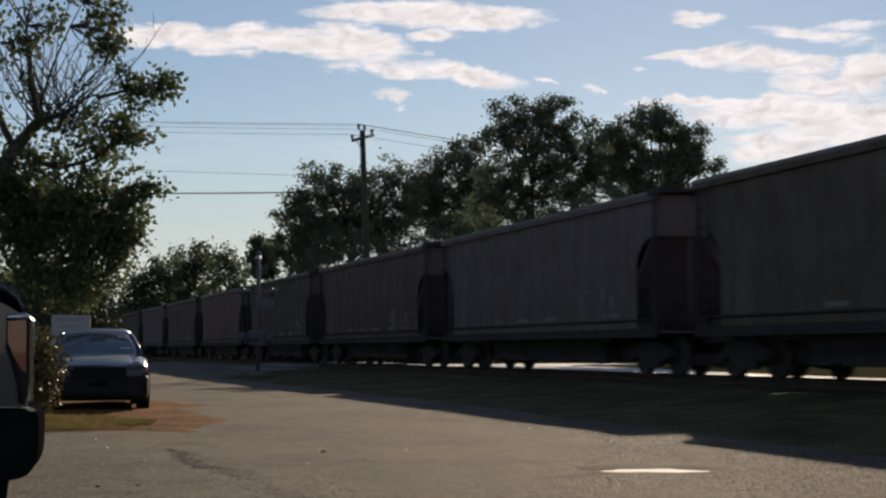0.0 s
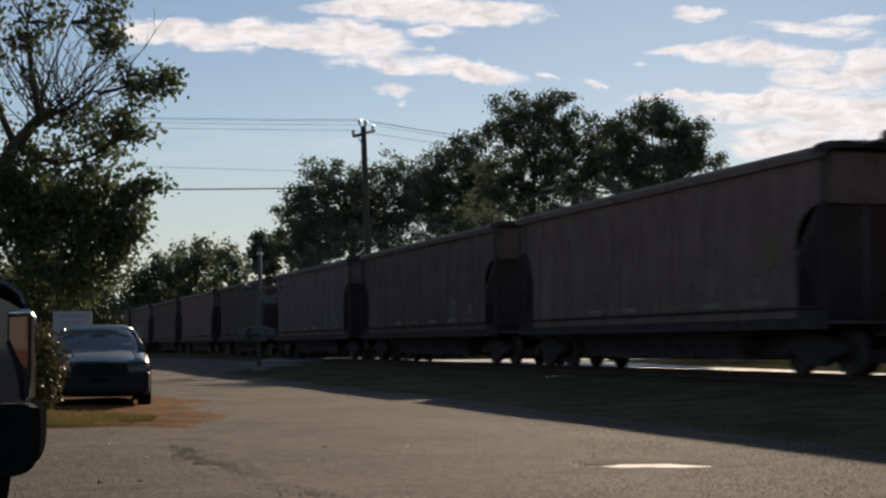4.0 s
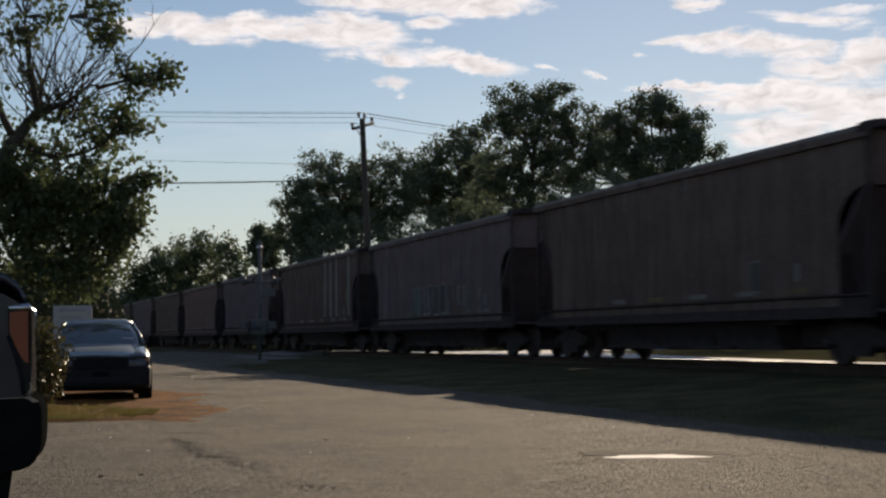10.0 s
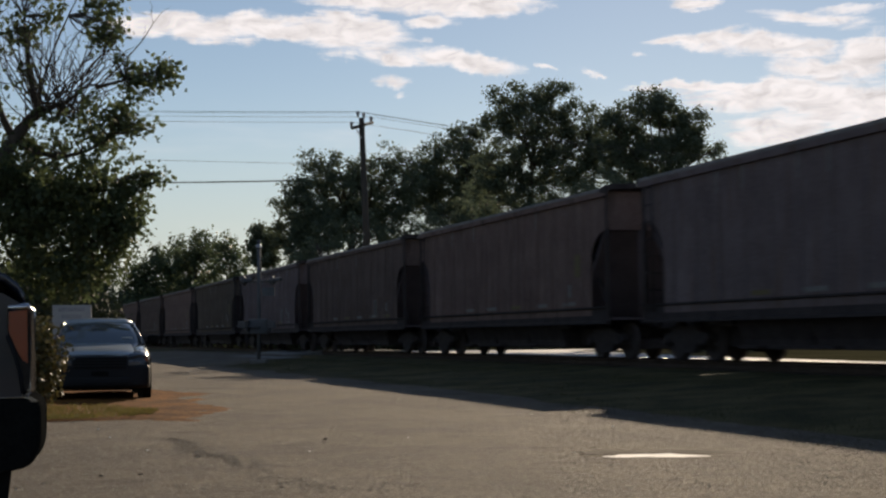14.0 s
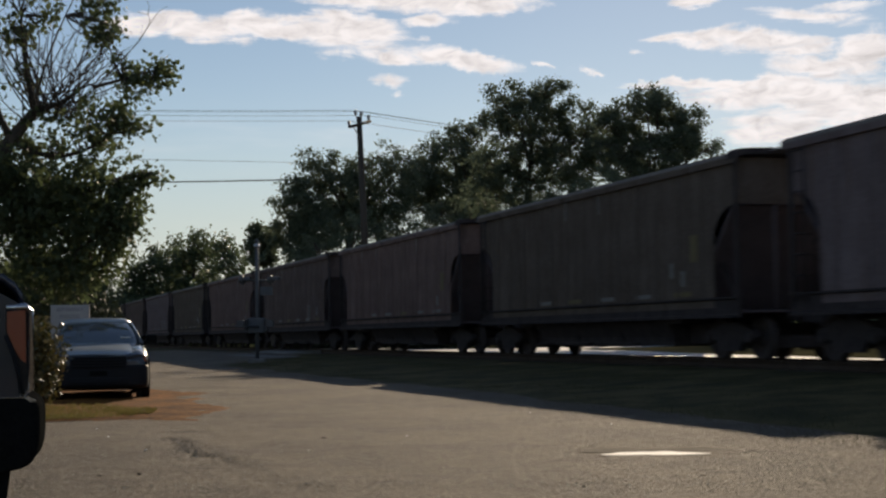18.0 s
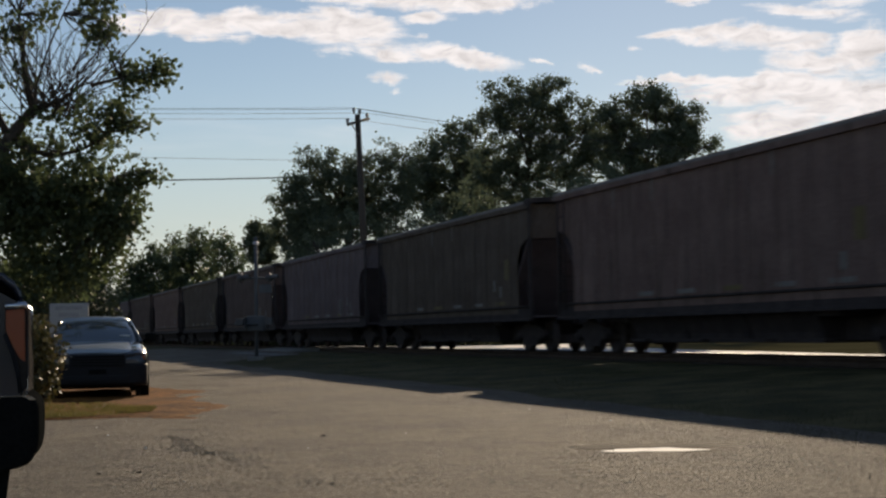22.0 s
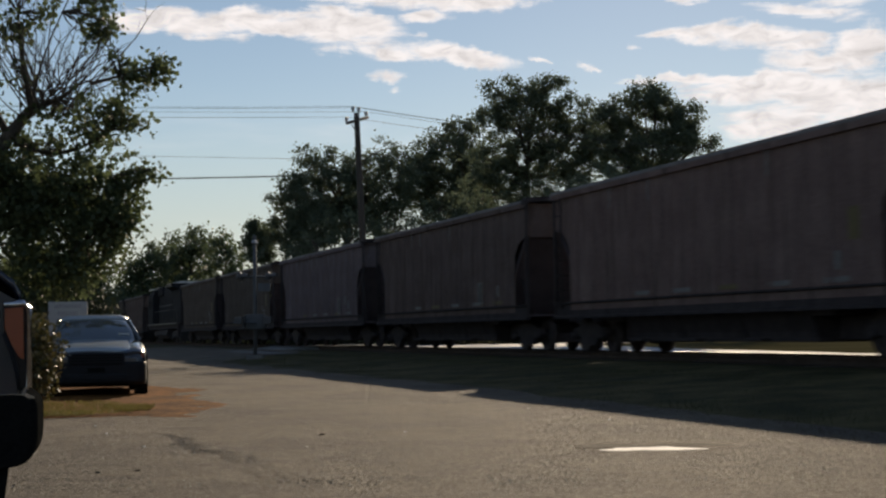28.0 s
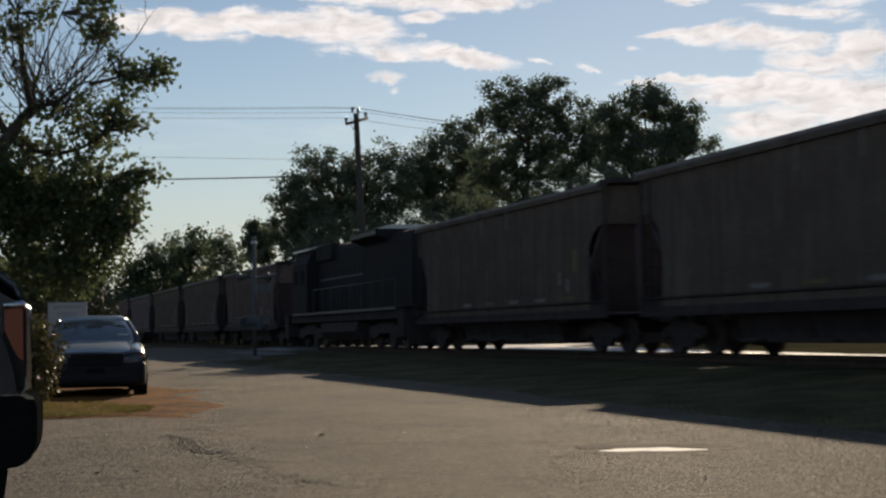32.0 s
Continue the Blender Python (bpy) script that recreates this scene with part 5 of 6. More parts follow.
# hedge that closes the field beyond the railway
for i in range(1, 11):
    bush("shaded hedge shrub along the field beyond the railway", -9.2 + i * 4.6, 89.5 + 1.5 * math.sin(i * 2.1), 0.3, 3.4, 1.6, 1.35 + 0.25 * math.sin(i * 1.3), 420, 80 + i, 0.26, LEAF_FAR)
for i in range(6):
    bush("hazy thicket under distant trees", -46 + i * 6.2, 168 + 3 * math.sin(i * 1.9), 0.3, 4.6, 2.5, 3.0 + 0.4 * math.sin(i * 2.3), 520, 100 + i, 0.42, LEAF_HAZE)

# weedy bank with scrub beyond the crossing, in its own shade
for i in range(13):
    s = 87 + i * 8.5
    x, y, _ = line(s, 7.2 + 1.2 * math.sin(i * 2.4))
    bush("dark scrub along the railway beyond the crossing", x, y, 0.3, 4.8, 1.8, 1.25 + 0.2 * math.sin(i * 1.7), 520, 120 + i, 0.24, LEAF_FAR)

# ---- verge under the parked car ----
verge = Geo()
rings = []
for i in range(72):
    t = i / 71
    y = 19.2 + 15.7 * t
    edge = -3.15 - 1.4 * smooth_step(0.2, 0.6, t) - 2.6 * smooth_step(0.6, 1.0, t) + 0.3 * noise.noise(Vector((t * 7, 2, 0))) + 0.10 * noise.noise(Vector((t * 29, 5, 0)))
    ring = []
    for j in range(34):
        u = j / 33
        x = edge - 12 * (1 - u) ** 1.9
        rim = min(smooth_step(0, 0.35, 1 - u), smooth_step(0, 0.11, t))
        h = -0.012 + 0.075 * rim + 0.035 * noise.noise(Vector((x * 1.5, y * 1.2, 5))) + 0.022 * noise.noise(Vector((x * 5, y * 4, 8)))
        ring.append((x, y + 0.3 * noise.noise(Vector((x, 0, 9))) * (1 - t), h))
    rings.append(ring)
verge.loft(rings, closed=False, caps=False)
tagged(part("dirt_verge", verge, DIRT), "bare reddish dirt verge with patches of dry grass", "verge", kind="structure")


def grass_patch(name, label, spots, n, height, seed, material=None):
    """Blades scattered over ellipses: (x, y, rx, ry, z)."""
    rng = np.random.default_rng(seed)
    out = []
    for x, y, rx, ry, z in spots:
        a, r = rng.uniform(0, 2 * math.pi, n), np.sqrt(rng.uniform(0, 1, n))
        base = np.stack([x + rx * r * np.cos(a), y + ry * r * np.sin(a), np.full(n, z)], axis=1)
        h = height * rng.uniform(0.35, 1.2, n)[:, None]
        lean = rng.normal(0, 0.45, (n, 3)) * h
        lean[:, 2] = 0
        side = rng.normal(0, 1, (n, 3))
        side[:, 2] = 0
        side = side / np.linalg.norm(side, axis=1)[:, None] * height * 0.07
        tip = base + lean + np.array([0, 0, 1]) * h
        out.append(np.stack([base - side, base + side, tip], axis=1).reshape(-1, 3))
    ob = part(name, fast_mesh(name, np.concatenate(out), 3, material or GRASS_BLADE), None)
    return tagged(ob, label, "grass", kind="stuff")


grass_patch("verge_grass", "dry yellow-green grass on the verge", [(-5.0, 20.6, 0.75, 0.9, 0.06), (-5.3, 20.15, 0.55, 0.5, 0.05), (-5.6, 22.0, 0.8, 1.2, 0.08), (-6.6, 21.5, 1.0, 1.5, 0.09), (-4.35, 20.9, 0.25, 0.3, 0.05), (-4.6, 21.6, 0.4, 0.4, 0.06)], 1300, 0.06, 2)
spots = []
rough = random.Random(31)
for i in range(260):
    s = rough.uniform(12, 66)
    q = rough.uniform(-7.8, -3.3)
    x, y, _ = line(s, q)
    spots.append((x, y, rough.uniform(0.4, 1.3), rough.uniform(0.4, 1.1), ground_z(q)))
grass_patch("trackside_grass", "rough dark grass between the lot and the railway", spots, 150, 0.05, 11, ROUGH_GRASS)


# ---- utility pole and wires ----
def pole():
    th = thing("utility_pole", "leaning wooden utility pole with a tilted crossarm", "utility pole", pose(-3.45, 70.0, 0.3))
    k = 70.0 / 2600
    top = Vector((-0.43, 0, 11.35))
    part("shaft", Geo().tube([(0, 0, -0.3), tuple(top * 0.5), tuple(top)], [0.19, 0.165, 0.13], 12), POLE_WOOD, th)
    arm = [(-0.83, -1.0, 10.72), (0.05, 1.15, 11.3)]
    part("crossarm", Geo().tube(arm, 0.075, 6), POLE_WOOD, th)
    pins = [(-0.85, -0.95, 10.9), (-0.02, 1.05, 11.45), (-0.6, 0.0, 11.55), (-0.33, 0.1, 11.5)]
    for p in pins:
        part("insulator", Geo().lathe([(0, -0.16), (0.05, -0.16), (0.05, -0.06), (0.085, -0.03), (0.07, 0.04), (0.09, 0.07), (0.05, 0.13), (0, 0.14)], "z", 10, p), CERAMIC, th)
    part("brace", Geo().tube([(-0.33, 0, 10.2), (-0.65, -0.55, 10.75)], 0.025, 6), GALVANISED, th)
    return [Vector((-3.45, 70.0, 0.3)) + Vector(p) + Vector((0, 0, 0.12)) for p in pins]


def wire(label, a, b, sag, r):
    pts = []
    for i in range(21):
        t = i / 20
        p = Vector(a).lerp(Vector(b), t)
        p.z -= sag * 4 * t * (1 - t)
        pts.append(tuple(p))
    tagged(part("wire", Geo().tube(pts, r, 5), CABLE), label, "wire", "overhead wires")


pins = pole()
for i, p in enumerate(pins):
    wire("thin overhead power line", p, (p.x - 30 + i * 0.2, p.y + 6, p.z + 1.65), 0.15, 0.009)
    wire("thin overhead power line", p, (p.x + 24, p.y + 22, p.z + 0.2), 0.3, 0.009)
wire("thick black overhead cable", (-44.8, 137.2, 16.0), (-8.0, 130.2, 15.24), 0.17, 0.063)
wire("thin overhead power line", (-44.8, 133.0, 18.2), (-0.5, 137.0, 17.2), 0.14, 0.017)


# ---- crossing signal ----
def crossing_signal():
    th = thing("crossing_signal", "silver railway crossing signal mast with gate mechanism box", "crossing signal", pose(-7.3, 58.0, 0.18))
    part("base", Geo().box(-0.32, 0.32, -0.32, 0.32, -0.2, 0.12, 0.03), CONCRETE, th, "concrete footing")
    part("mast", Geo().tube([(0, 0, 0.1), (0, 0, 4.75)], 0.075, 12), ALU_PAINT, th)
    part("finial", Geo().lathe([(0.0, 4.86), (0.06, 4.83), (0.09, 4.75), (0.075, 4.7)], "z", 12), ALU_PAINT, th)
    box_ = part("mechanism_box", Geo().box(-0.36, 0.34, -0.25, 0.25, 1.12, 1.72, 0.04), ALU_PAINT, th)
    part("door", Geo().box(-0.31, 0.29, -0.275, -0.255, 1.17, 1.67, 0.01), ALU_PAINT, box_)
    for sx in (-1, 1):
        part("gate_support_arm", Geo().prism([(sx * 0.40 - 0.03, 1.2), (sx * 0.40 + 0.03, 1.2), (sx * 0.40 + 0.03, 1.66), (sx * 0.40 - 0.03, 1.66)], "y", -0.5, 0.5), SIGNAL_GREY, th)
        part("counterweight", Geo().box(sx * 0.58 - 0.14, sx * 0.58 + 0.14, -0.72, -0.42, 1.34, 1.62, 0.03), SIGNAL_GREY, th)
    part("counterweight_arm", Geo().tube([(-0.8, -0.5, 1.42), (0.1, -0.3, 1.38)], 0.05, 6), ALU_PAINT, th)
    part("crossarm", Geo().tube([(-0.72, 0, 3.2), (0.72, 0, 3.2)], 0.045, 8), SIGNAL_GREY, th)
    for sx in (-0.56, 0.56):       # the heads look across the road, nearly edge-on from the lot
        h = part("signal_head", Geo().lathe([(0, 0.16), (0.10, 0.15), (0.13, 0.06), (0.13, -0.1)], "y", 18), SIGNAL_GREY, th, at=pose(sx, -0.08, 3.2, 0, 0, 78))
        part("target", Geo().lathe([(0.12, -0.02), (0.20, -0.02), (0.20, 0.0), (0.12, 0.0)], "y", 24), SIGNAL_GREY, h, "round dark backing disc")
        part("lens", Geo().lathe([(0, -0.09), (0.1, -0.08), (0.12, -0.05)], "y", 18), RED_LENS, h, "unlit red lens")
        rr = []
        for y in (-0.34, -0.08):
            rr.append([(0.14 * math.cos(a), y, 0.14 * math.sin(a)) for a in [math.pi * j / 10 for j in range(11)]])
        part("visor", Geo().loft(rr, closed=False, caps=False), SIGNAL_GREY, h)
    part("bell", Geo().lathe([(0, 0.12), (0.1, 0.1), (0.14, 0.0), (0.13, -0.02)], "z", 14, (0, 0, 4.55)), GALVANISED, th)
    part("sign_panel", Geo().box(0.12, 0.62, -0.03, -0.01, 2.62, 2.95), ALU_PAINT, th, "small pale sign panel")


crossing_signal()

# ---- sign board behind the parked car ----
SIGN_FACE = surface("sign_face", (0.33, 0.34, 0.34), (0.45, 0.45, 0.44), 2.0, 0.6, 0, 0.1, 30)
sign = thing("sign_board", "plain white sign board on two posts", "sign", pose(-8.25, 32.6, 0.05))
part("panel", Geo().box(-0.43, 0.43, -0.03, 0.03, 0.9, 1.84, 0.01), SIGN_FACE, sign)
for x in (-0.36, 0.36):
    part("post", Geo().box(x - 0.045, x + 0.045, 0.035, 0.125, -0.1, 1.85, 0.008), POLE_WOOD, sign)
for z, w in ((1.74, 0.30), (1.58, 0.22)):
    part("text_bar", Geo().box(-w, w, -0.036, -0.031, z - 0.045, z + 0.045), CERAMIC, sign)


# ---- vehicles ----
CAR_SILVER = surface("car_silver", (0.0368, 0.0461, 0.0556), (0.0553, 0.0662, 0.0777), 2.0, 0.28, 0.0, 0.0, 200, coat=1.0)
# Paler car paint: sky reflection on bonnet and roof put into the colour
CAR_SHEEN = surface("car_sheen", (0.34, 0.40, 0.44), (0.42, 0.48, 0.52), 2.0, 0.35, 0.2, 0.0, 200, coat=0.6)
CAR_NAVY = surface("truck_navy", (0.018, 0.021, 0.032), (0.028, 0.031, 0.045), 2.0, 0.2, 0.0, 0.0, 200, coat=0.8)
TRIM_BLACK = surface("trim_black", (0.007, 0.008, 0.008), (0.016, 0.017, 0.017), 6.0, 0.8, 0, 0.1, 60, spec=0.0)
TRIM_GREY = surface("trim_grey", (0.0120, 0.0140, 0.0165), (0.0180, 0.0205, 0.0240), 6.0, 0.6, 0, 0.1, 60, spec=0.2)
RUBBER = surface("rubber", (0.012, 0.012, 0.012), (0.035, 0.033, 0.031), 8.0, 0.85, 0, 0.3, 60)
ALLOY = surface("alloy", (0.35, 0.35, 0.36), (0.5, 0.5, 0.5), 4.0, 0.3, 0.9, 0.0, 60)
CHROME = surface("chrome", (0.55, 0.55, 0.56), (0.65, 0.65, 0.66), 4.0, 0.14, 1.0, 0.0, 60)
DARK_GLASS = glassy("car_glass", (0.05, 0.066, 0.074))
LAMP_GLASS = glassy("lamp_glass", (0.028, 0.032, 0.037), 0.1)
LAMP_DARK = surface("lamp_dark", (0.020, 0.017, 0.016), (0.036, 0.030, 0.027), 9.0, 0.35, 0, 0.0, 60, spec=0.15)
AMBER = glassy("amber_lens", (0.34, 0.078, 0.030), 0.25)


def rounded(w, z0, z1, y, top=0.35, low=0.25, n=7):
    """A cross-section of a car body at y: half width w, from z0 to z1, rounder above."""
    h = z1 - z0
    pts = []
    for i in range(n):
        a = math.pi / 2 * i / (n - 1)
        pts.append((w - low * h * (1 - math.sin(a)) * 0.5, y, z0 + low * h * (1 - math.cos(a))))
    for i in range(n):
        a = math.pi / 2 * i / (n - 1)
        pts.append((w - top * h * (1 - math.cos(a)), y, z1 - top * h * (1 - math.sin(a))))
    return pts + [(-x, yy, z) for x, yy, z in pts[::-1]]


def wheel(parent, x, y, r, width, sgn):
    tyre = part("wheel", Geo().lathe([(r * 0.62, -width / 2), (r * 0.9, -width / 2), (r * 0.98, -width * 0.38), (r, -width * 0.2), (r, width * 0.2), (r * 0.98, width * 0.38), (r * 0.9, width / 2), (r * 0.62, width / 2)], "x", 28, (x, y, r)), RUBBER, parent, "black rubber tyre")
    rim = Geo().lathe([(r * 0.62, sgn * width * 0.42), (r * 0.56, sgn * width * 0.2), (r * 0.2, sgn * width * 0.25), (0, sgn * width * 0.3)], "x", 20, (x, y, r))
    part("rim", rim, ALLOY, tyre)


def parked_car():
    """A silver family car, nose to -y."""
    th = thing("parked_car", "blue-grey family car parked nose first on the dirt verge", "car", pose(-6.08, 26.0, 0.02, 0, 0, 14))
    st = [(-0.02, 0.72, 0.34, 0.70), (0.02, 0.80, 0.27, 0.78), (0.10, 0.85, 0.24, 0.835), (0.25, 0.875, 0.22, 0.88), (0.45, 0.89, 0.20, 0.92), (0.70, 0.90, 0.20, 0.957), (1.0, 0.905, 0.20, 0.992), (1.3, 0.91, 0.20, 1.02), (1.6, 0.91, 0.20, 1.045), (3.0, 0.92, 0.20, 1.06), (4.1, 0.90, 0.22, 1.06), (4.5, 0.86, 0.28, 1.02), (4.62, 0.78, 0.36, 0.92)]
    body = part("body", Geo().loft([rounded(w, a, b, y, 0.26, 0.22) for y, w, a, b in st]), CAR_SILVER, th)
    # bonnet panel, coloured paler than the body as if reflecting sky
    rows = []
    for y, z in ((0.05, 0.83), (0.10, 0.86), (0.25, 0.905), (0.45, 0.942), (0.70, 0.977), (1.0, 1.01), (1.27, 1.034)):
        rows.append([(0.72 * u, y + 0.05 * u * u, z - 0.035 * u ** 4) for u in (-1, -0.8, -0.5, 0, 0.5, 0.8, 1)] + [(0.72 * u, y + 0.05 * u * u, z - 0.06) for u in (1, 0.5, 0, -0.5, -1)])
    part("bonnet", Geo().loft(rows), CAR_SHEEN, th, "bonnet in a paler tone for the sky's reflection")
    cab = [(1.28, 0.74, 0.99, 1.01), (1.6, 0.755, 0.99, 1.20), (2.05, 0.64, 0.99, 1.42), (2.5, 0.62, 0.99, 1.485), (3.2, 0.62, 0.99, 1.48), (3.9, 0.62, 0.99, 1.41), (4.35, 0.66, 0.99, 1.18), (4.5, 0.64, 0.99, 1.02)]
    rings = []
    for y, w, a, b in cab:
        wb = 0.80
        rings.append([(wb, y, a), (wb - (wb - w) * 0.9 * min(1, (b - a) / 0.5), y, b - 0.05), (w * 0.8, y, b), (0, y, b + 0.012), (-w * 0.8, y, b), (-wb + (wb - w) * 0.9 * min(1, (b - a) / 0.5), y, b - 0.05), (-wb, y, a)])
    part("window_glass", Geo().loft(rings, closed=False, caps=False), DARK_GLASS, th, "dark tinted glass")
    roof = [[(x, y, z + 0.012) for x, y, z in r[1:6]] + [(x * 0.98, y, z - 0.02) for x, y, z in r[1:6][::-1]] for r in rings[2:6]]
    part("roof", Geo().loft(roof), CAR_SHEEN, th)
    for sx in (-1, 1):
        part("pillar", Geo().tube([(sx * 0.81, 1.30, 1.0), (sx * 0.74, 1.62, 1.18), (sx * 0.63, 2.08, 1.40)], [0.035, 0.032, 0.03], 6), CAR_SILVER, th)
        part("centre_pillar", Geo().tube([(sx * 0.815, 2.9, 1.0), (sx * 0.66, 2.9, 1.42)], 0.035, 6), TRIM_BLACK, th)
        lamp = part("headlight", Geo().loft([[(sx * (0.50 + 0.33 * a), y0 + 0.05 * a * a, z) for a, z in ((0, 0.66), (1.0, 0.69), (1.03, 0.80), (0.5, 0.815), (0, 0.78))] for y0 in (-0.005, 0.2)]), LAMP_GLASS, th, "clear headlamp")
        part("indicator", Geo().box(sx * 0.80 - 0.03, sx * 0.80 + 0.03, 0.035, 0.09, 0.70, 0.77, 0.01), AMBER, lamp)
        m = part("mirror", Geo().box(sx * 1.0 - 0.10, sx * 1.0 + 0.10, 1.52, 1.66, 1.02, 1.17, 0.04), TRIM_BLACK, th)
        part("mirror_arm", Geo().tube([(sx * 0.86, 1.6, 1.02), (sx * 0.95, 1.6, 1.05)], 0.025, 6), TRIM_BLACK, m)
        part("fog_lamp", Geo().lathe([(0, 0), (0.05, 0.01), (0.055, 0.04)], "y", 12, (sx * 0.66, -0.045, 0.44)), LAMP_GLASS, th)
        part("door_handle", Geo().box(sx * 0.93 - 0.02, sx * 0.93 + 0.02, 2.5, 2.68, 0.88, 0.91), CHROME, th)
        for y in (0.86, 3.62):
            wheel(th, sx * 0.80, y, 0.335, 0.215, sx)
            part("wheel_arch", Geo().lathe([(0.37, sx * 0.775), (0.40, sx * 0.915), (0.36, sx * 0.92)], "x", 24, (0, y, 0.36)), TRIM_BLACK, th)
    g = part("grille", Geo().box(-0.49, 0.49, -0.055, 0.05, 0.56, 0.80, 0.03), TRIM_GREY, th, "dark grey grille")
    for i in range(4):
        part("grille_bar", Geo().box(-0.45, 0.45, -0.068, -0.053, 0.60 + i * 0.05, 0.615 + i * 0.05), TRIM_BLACK, g)
    part("lower_intake", Geo().box(-0.55, 0.55, -0.065, 0.06, 0.31, 0.43, 0.03), TRIM_GREY, th)
    part("number_plate", Geo().box(-0.15, 0.15, -0.066, -0.048, 0.455, 0.535), TRIM_BLACK, th, "small plate")
    for x in (-0.3, 0.25):
        part("wiper", Geo().tube([(x, 1.33, 1.03), (x + 0.38, 1.45, 1.10)], 0.01, 5), TRIM_BLACK, th)
    part("dash_paper", Geo().box(0.42, 0.62, 1.46, 1.50, 1.10, 1.14), WHITE_PAINT, th, "white paper lying behind the windscreen")
    cover = [(-0.05, 0.70, 0.30, 0.60), (-0.025, 0.81, 0.26, 0.635), (0.08, 0.865, 0.235, 0.65), (0.30, 0.89, 0.225, 0.655)]
    part("bumper_cover", Geo().loft([rounded(w, a, b, y, 0.16, 0.25) for y, w, a, b in cover]), TRIM_GREY, th, "dark plastic bumper cover")
    part("underbody", Geo().box(-0.78, 0.78, 0.3, 4.4, 0.19, 0.30), TRIM_BLACK, th)


parked_car()


def pickup():
    """The nose of a dark pickup that stands across the near edge of the lot; +x is its front."""
    th = thing("pickup_truck", "dark navy pickup truck with an amber corner lamp", "pickup truck", pose(-1.50, 5.45, 0.0, 0, 0, 21))
    # side outlines: x back from the bumper's tip, z up
    fender = [(-0.06, 0.86), (-0.03, 0.93), (-0.035, 1.18), (-0.06, 1.235), (-0.13, 1.275), (-0.30, 1.32), (-1.35, 1.40), (-1.40, 0.60), (-1.32, 0.60), (-1.28, 0.80), (-1.10, 0.95), (-0.85, 0.985), (-0.60, 0.92), (-0.45, 0.76), (-0.40, 0.62), (-0.13, 0.62), (-0.10, 0.80)]
    part("fender", Geo().prism(fender, "y", 0.0, 0.16), CAR_NAVY, th)
    part("fender", Geo().prism(fender, "y", 1.78, 1.94), CAR_NAVY, th)
    rr = []
    for x, z in ((-0.045, 1.235), (-0.052, 1.275), (-0.075, 1.315), (-0.12, 1.35), (-0.20, 1.375), (-0.8, 1.44), (-1.40, 1.48)):
        rr.append([(x, 0.03 + 1.88 * j / 10, z + 0.035 * math.sin(math.pi * j / 10)) for j in range(11)] + [(x, 0.03 + 1.88 * j / 10, z - 0.03) for j in range(10, -1, -1)])
    part("bonnet", Geo().loft(rr), CAR_NAVY, th, "polished navy bonnet edge")
    part("front_panel", Geo().box(-0.20, -0.07, 0.17, 1.77, 0.70, 1.24, 0.02), TRIM_BLACK, th)
    lamp_side = [(-0.114, 1.12), (-0.114, 1.222), (-0.038, 1.230), (-0.022, 1.212), (-0.022, 0.92), (-0.04, 0.895), (-0.06, 0.90), (-0.065, 0.98), (-0.085, 1.05)]
    for y, s in ((-0.012, 1), (1.80, 1)):
        lamp = part("headlamp", Geo().prism(lamp_side, "y", y, y + 0.15), LAMP_DARK, th, "dark wraparound headlamp")
        amber = [(-0.110, 1.135), (-0.110, 1.208), (-0.045, 1.214), (-0.042, 1.02), (-0.060, 1.03), (-0.085, 1.075)]
        part("corner_lens", Geo().prism(amber, "y", y - 0.008, y + 0.02), AMBER, lamp, "amber corner lens")
        rim = Geo().tube([(-0.114, y - 0.006, 1.222), (-0.045, y - 0.006, 1.229), (-0.026, y - 0.006, 1.21), (-0.024, y - 0.006, 0.925), (-0.05, y - 0.006, 0.899)], 0.012, 6)
        part("lamp_trim", Geo().tube([(-0.114, y - 0.004, 1.12), (-0.085, y - 0.004, 1.05), (-0.066, y - 0.004, 0.98), (-0.058, y - 0.004, 0.91)], 0.007, 6), TRIM_GREY, lamp, "curved dark lamp trim")
        part("lamp_rim", rim, CHROME, lamp, "bright lamp rim")
    bump = [(-0.44, 0.86), (-0.42, 0.885), (-0.03, 0.893), (-0.012, 0.888), (0.001, 0.876), (0.009, 0.856), (0.012, 0.83), (0.012, 0.75), (0.009, 0.715), (0.001, 0.684), (-0.012, 0.660), (-0.03, 0.643), (-0.06, 0.631), (-0.10, 0.625), (-0.42, 0.63)]
    rr = []
    for y, d in ((-0.03, -0.07), (-0.03, -0.035), (-0.024, -0.014), (-0.008, -0.003), (0.05, 0.0), (0.4, 0.06), (0.97, 0.09), (1.54, 0.06), (1.89, 0.0), (1.96, -0.005), (1.97, -0.03)):
        rr.append([(x + d, y, z) for x, z in bump])
    part("bumper", Geo().loft(rr), TRIM_BLACK, th, "dark wraparound bumper")
    part("bumper_top", Geo().prism([(-0.40, 0.888), (-0.03, 0.896), (-0.005, 0.882), (-0.005, 0.878), (-0.40, 0.882)], "y", -0.028, 1.96), CHROME, th, "scuffed bright bumper top")
    part("air_dam", Geo().prism([(-0.09, 0.62), (-0.40, 0.62), (-0.34, 0.30), (-0.125, 0.34)], "y", 0.04, 1.9), TRIM_BLACK, th)
    for y in (0.05, 1.64):
        t = part("wheel", Geo().lathe([(0.24, y), (0.36, y), (0.39, y + 0.03), (0.39, y + 0.22), (0.36, y + 0.25), (0.24, y + 0.25)], "y", 30, (-0.88, 0, 0.39)), RUBBER, th, "black rubber tyre")
        part("rim", Geo().lathe([(0.24, y + 0.02), (0.2, y + 0.06), (0.08, y + 0.05), (0, y + 0.03)], "y", 20, (-0.88, 0, 0.39)), ALLOY, t)
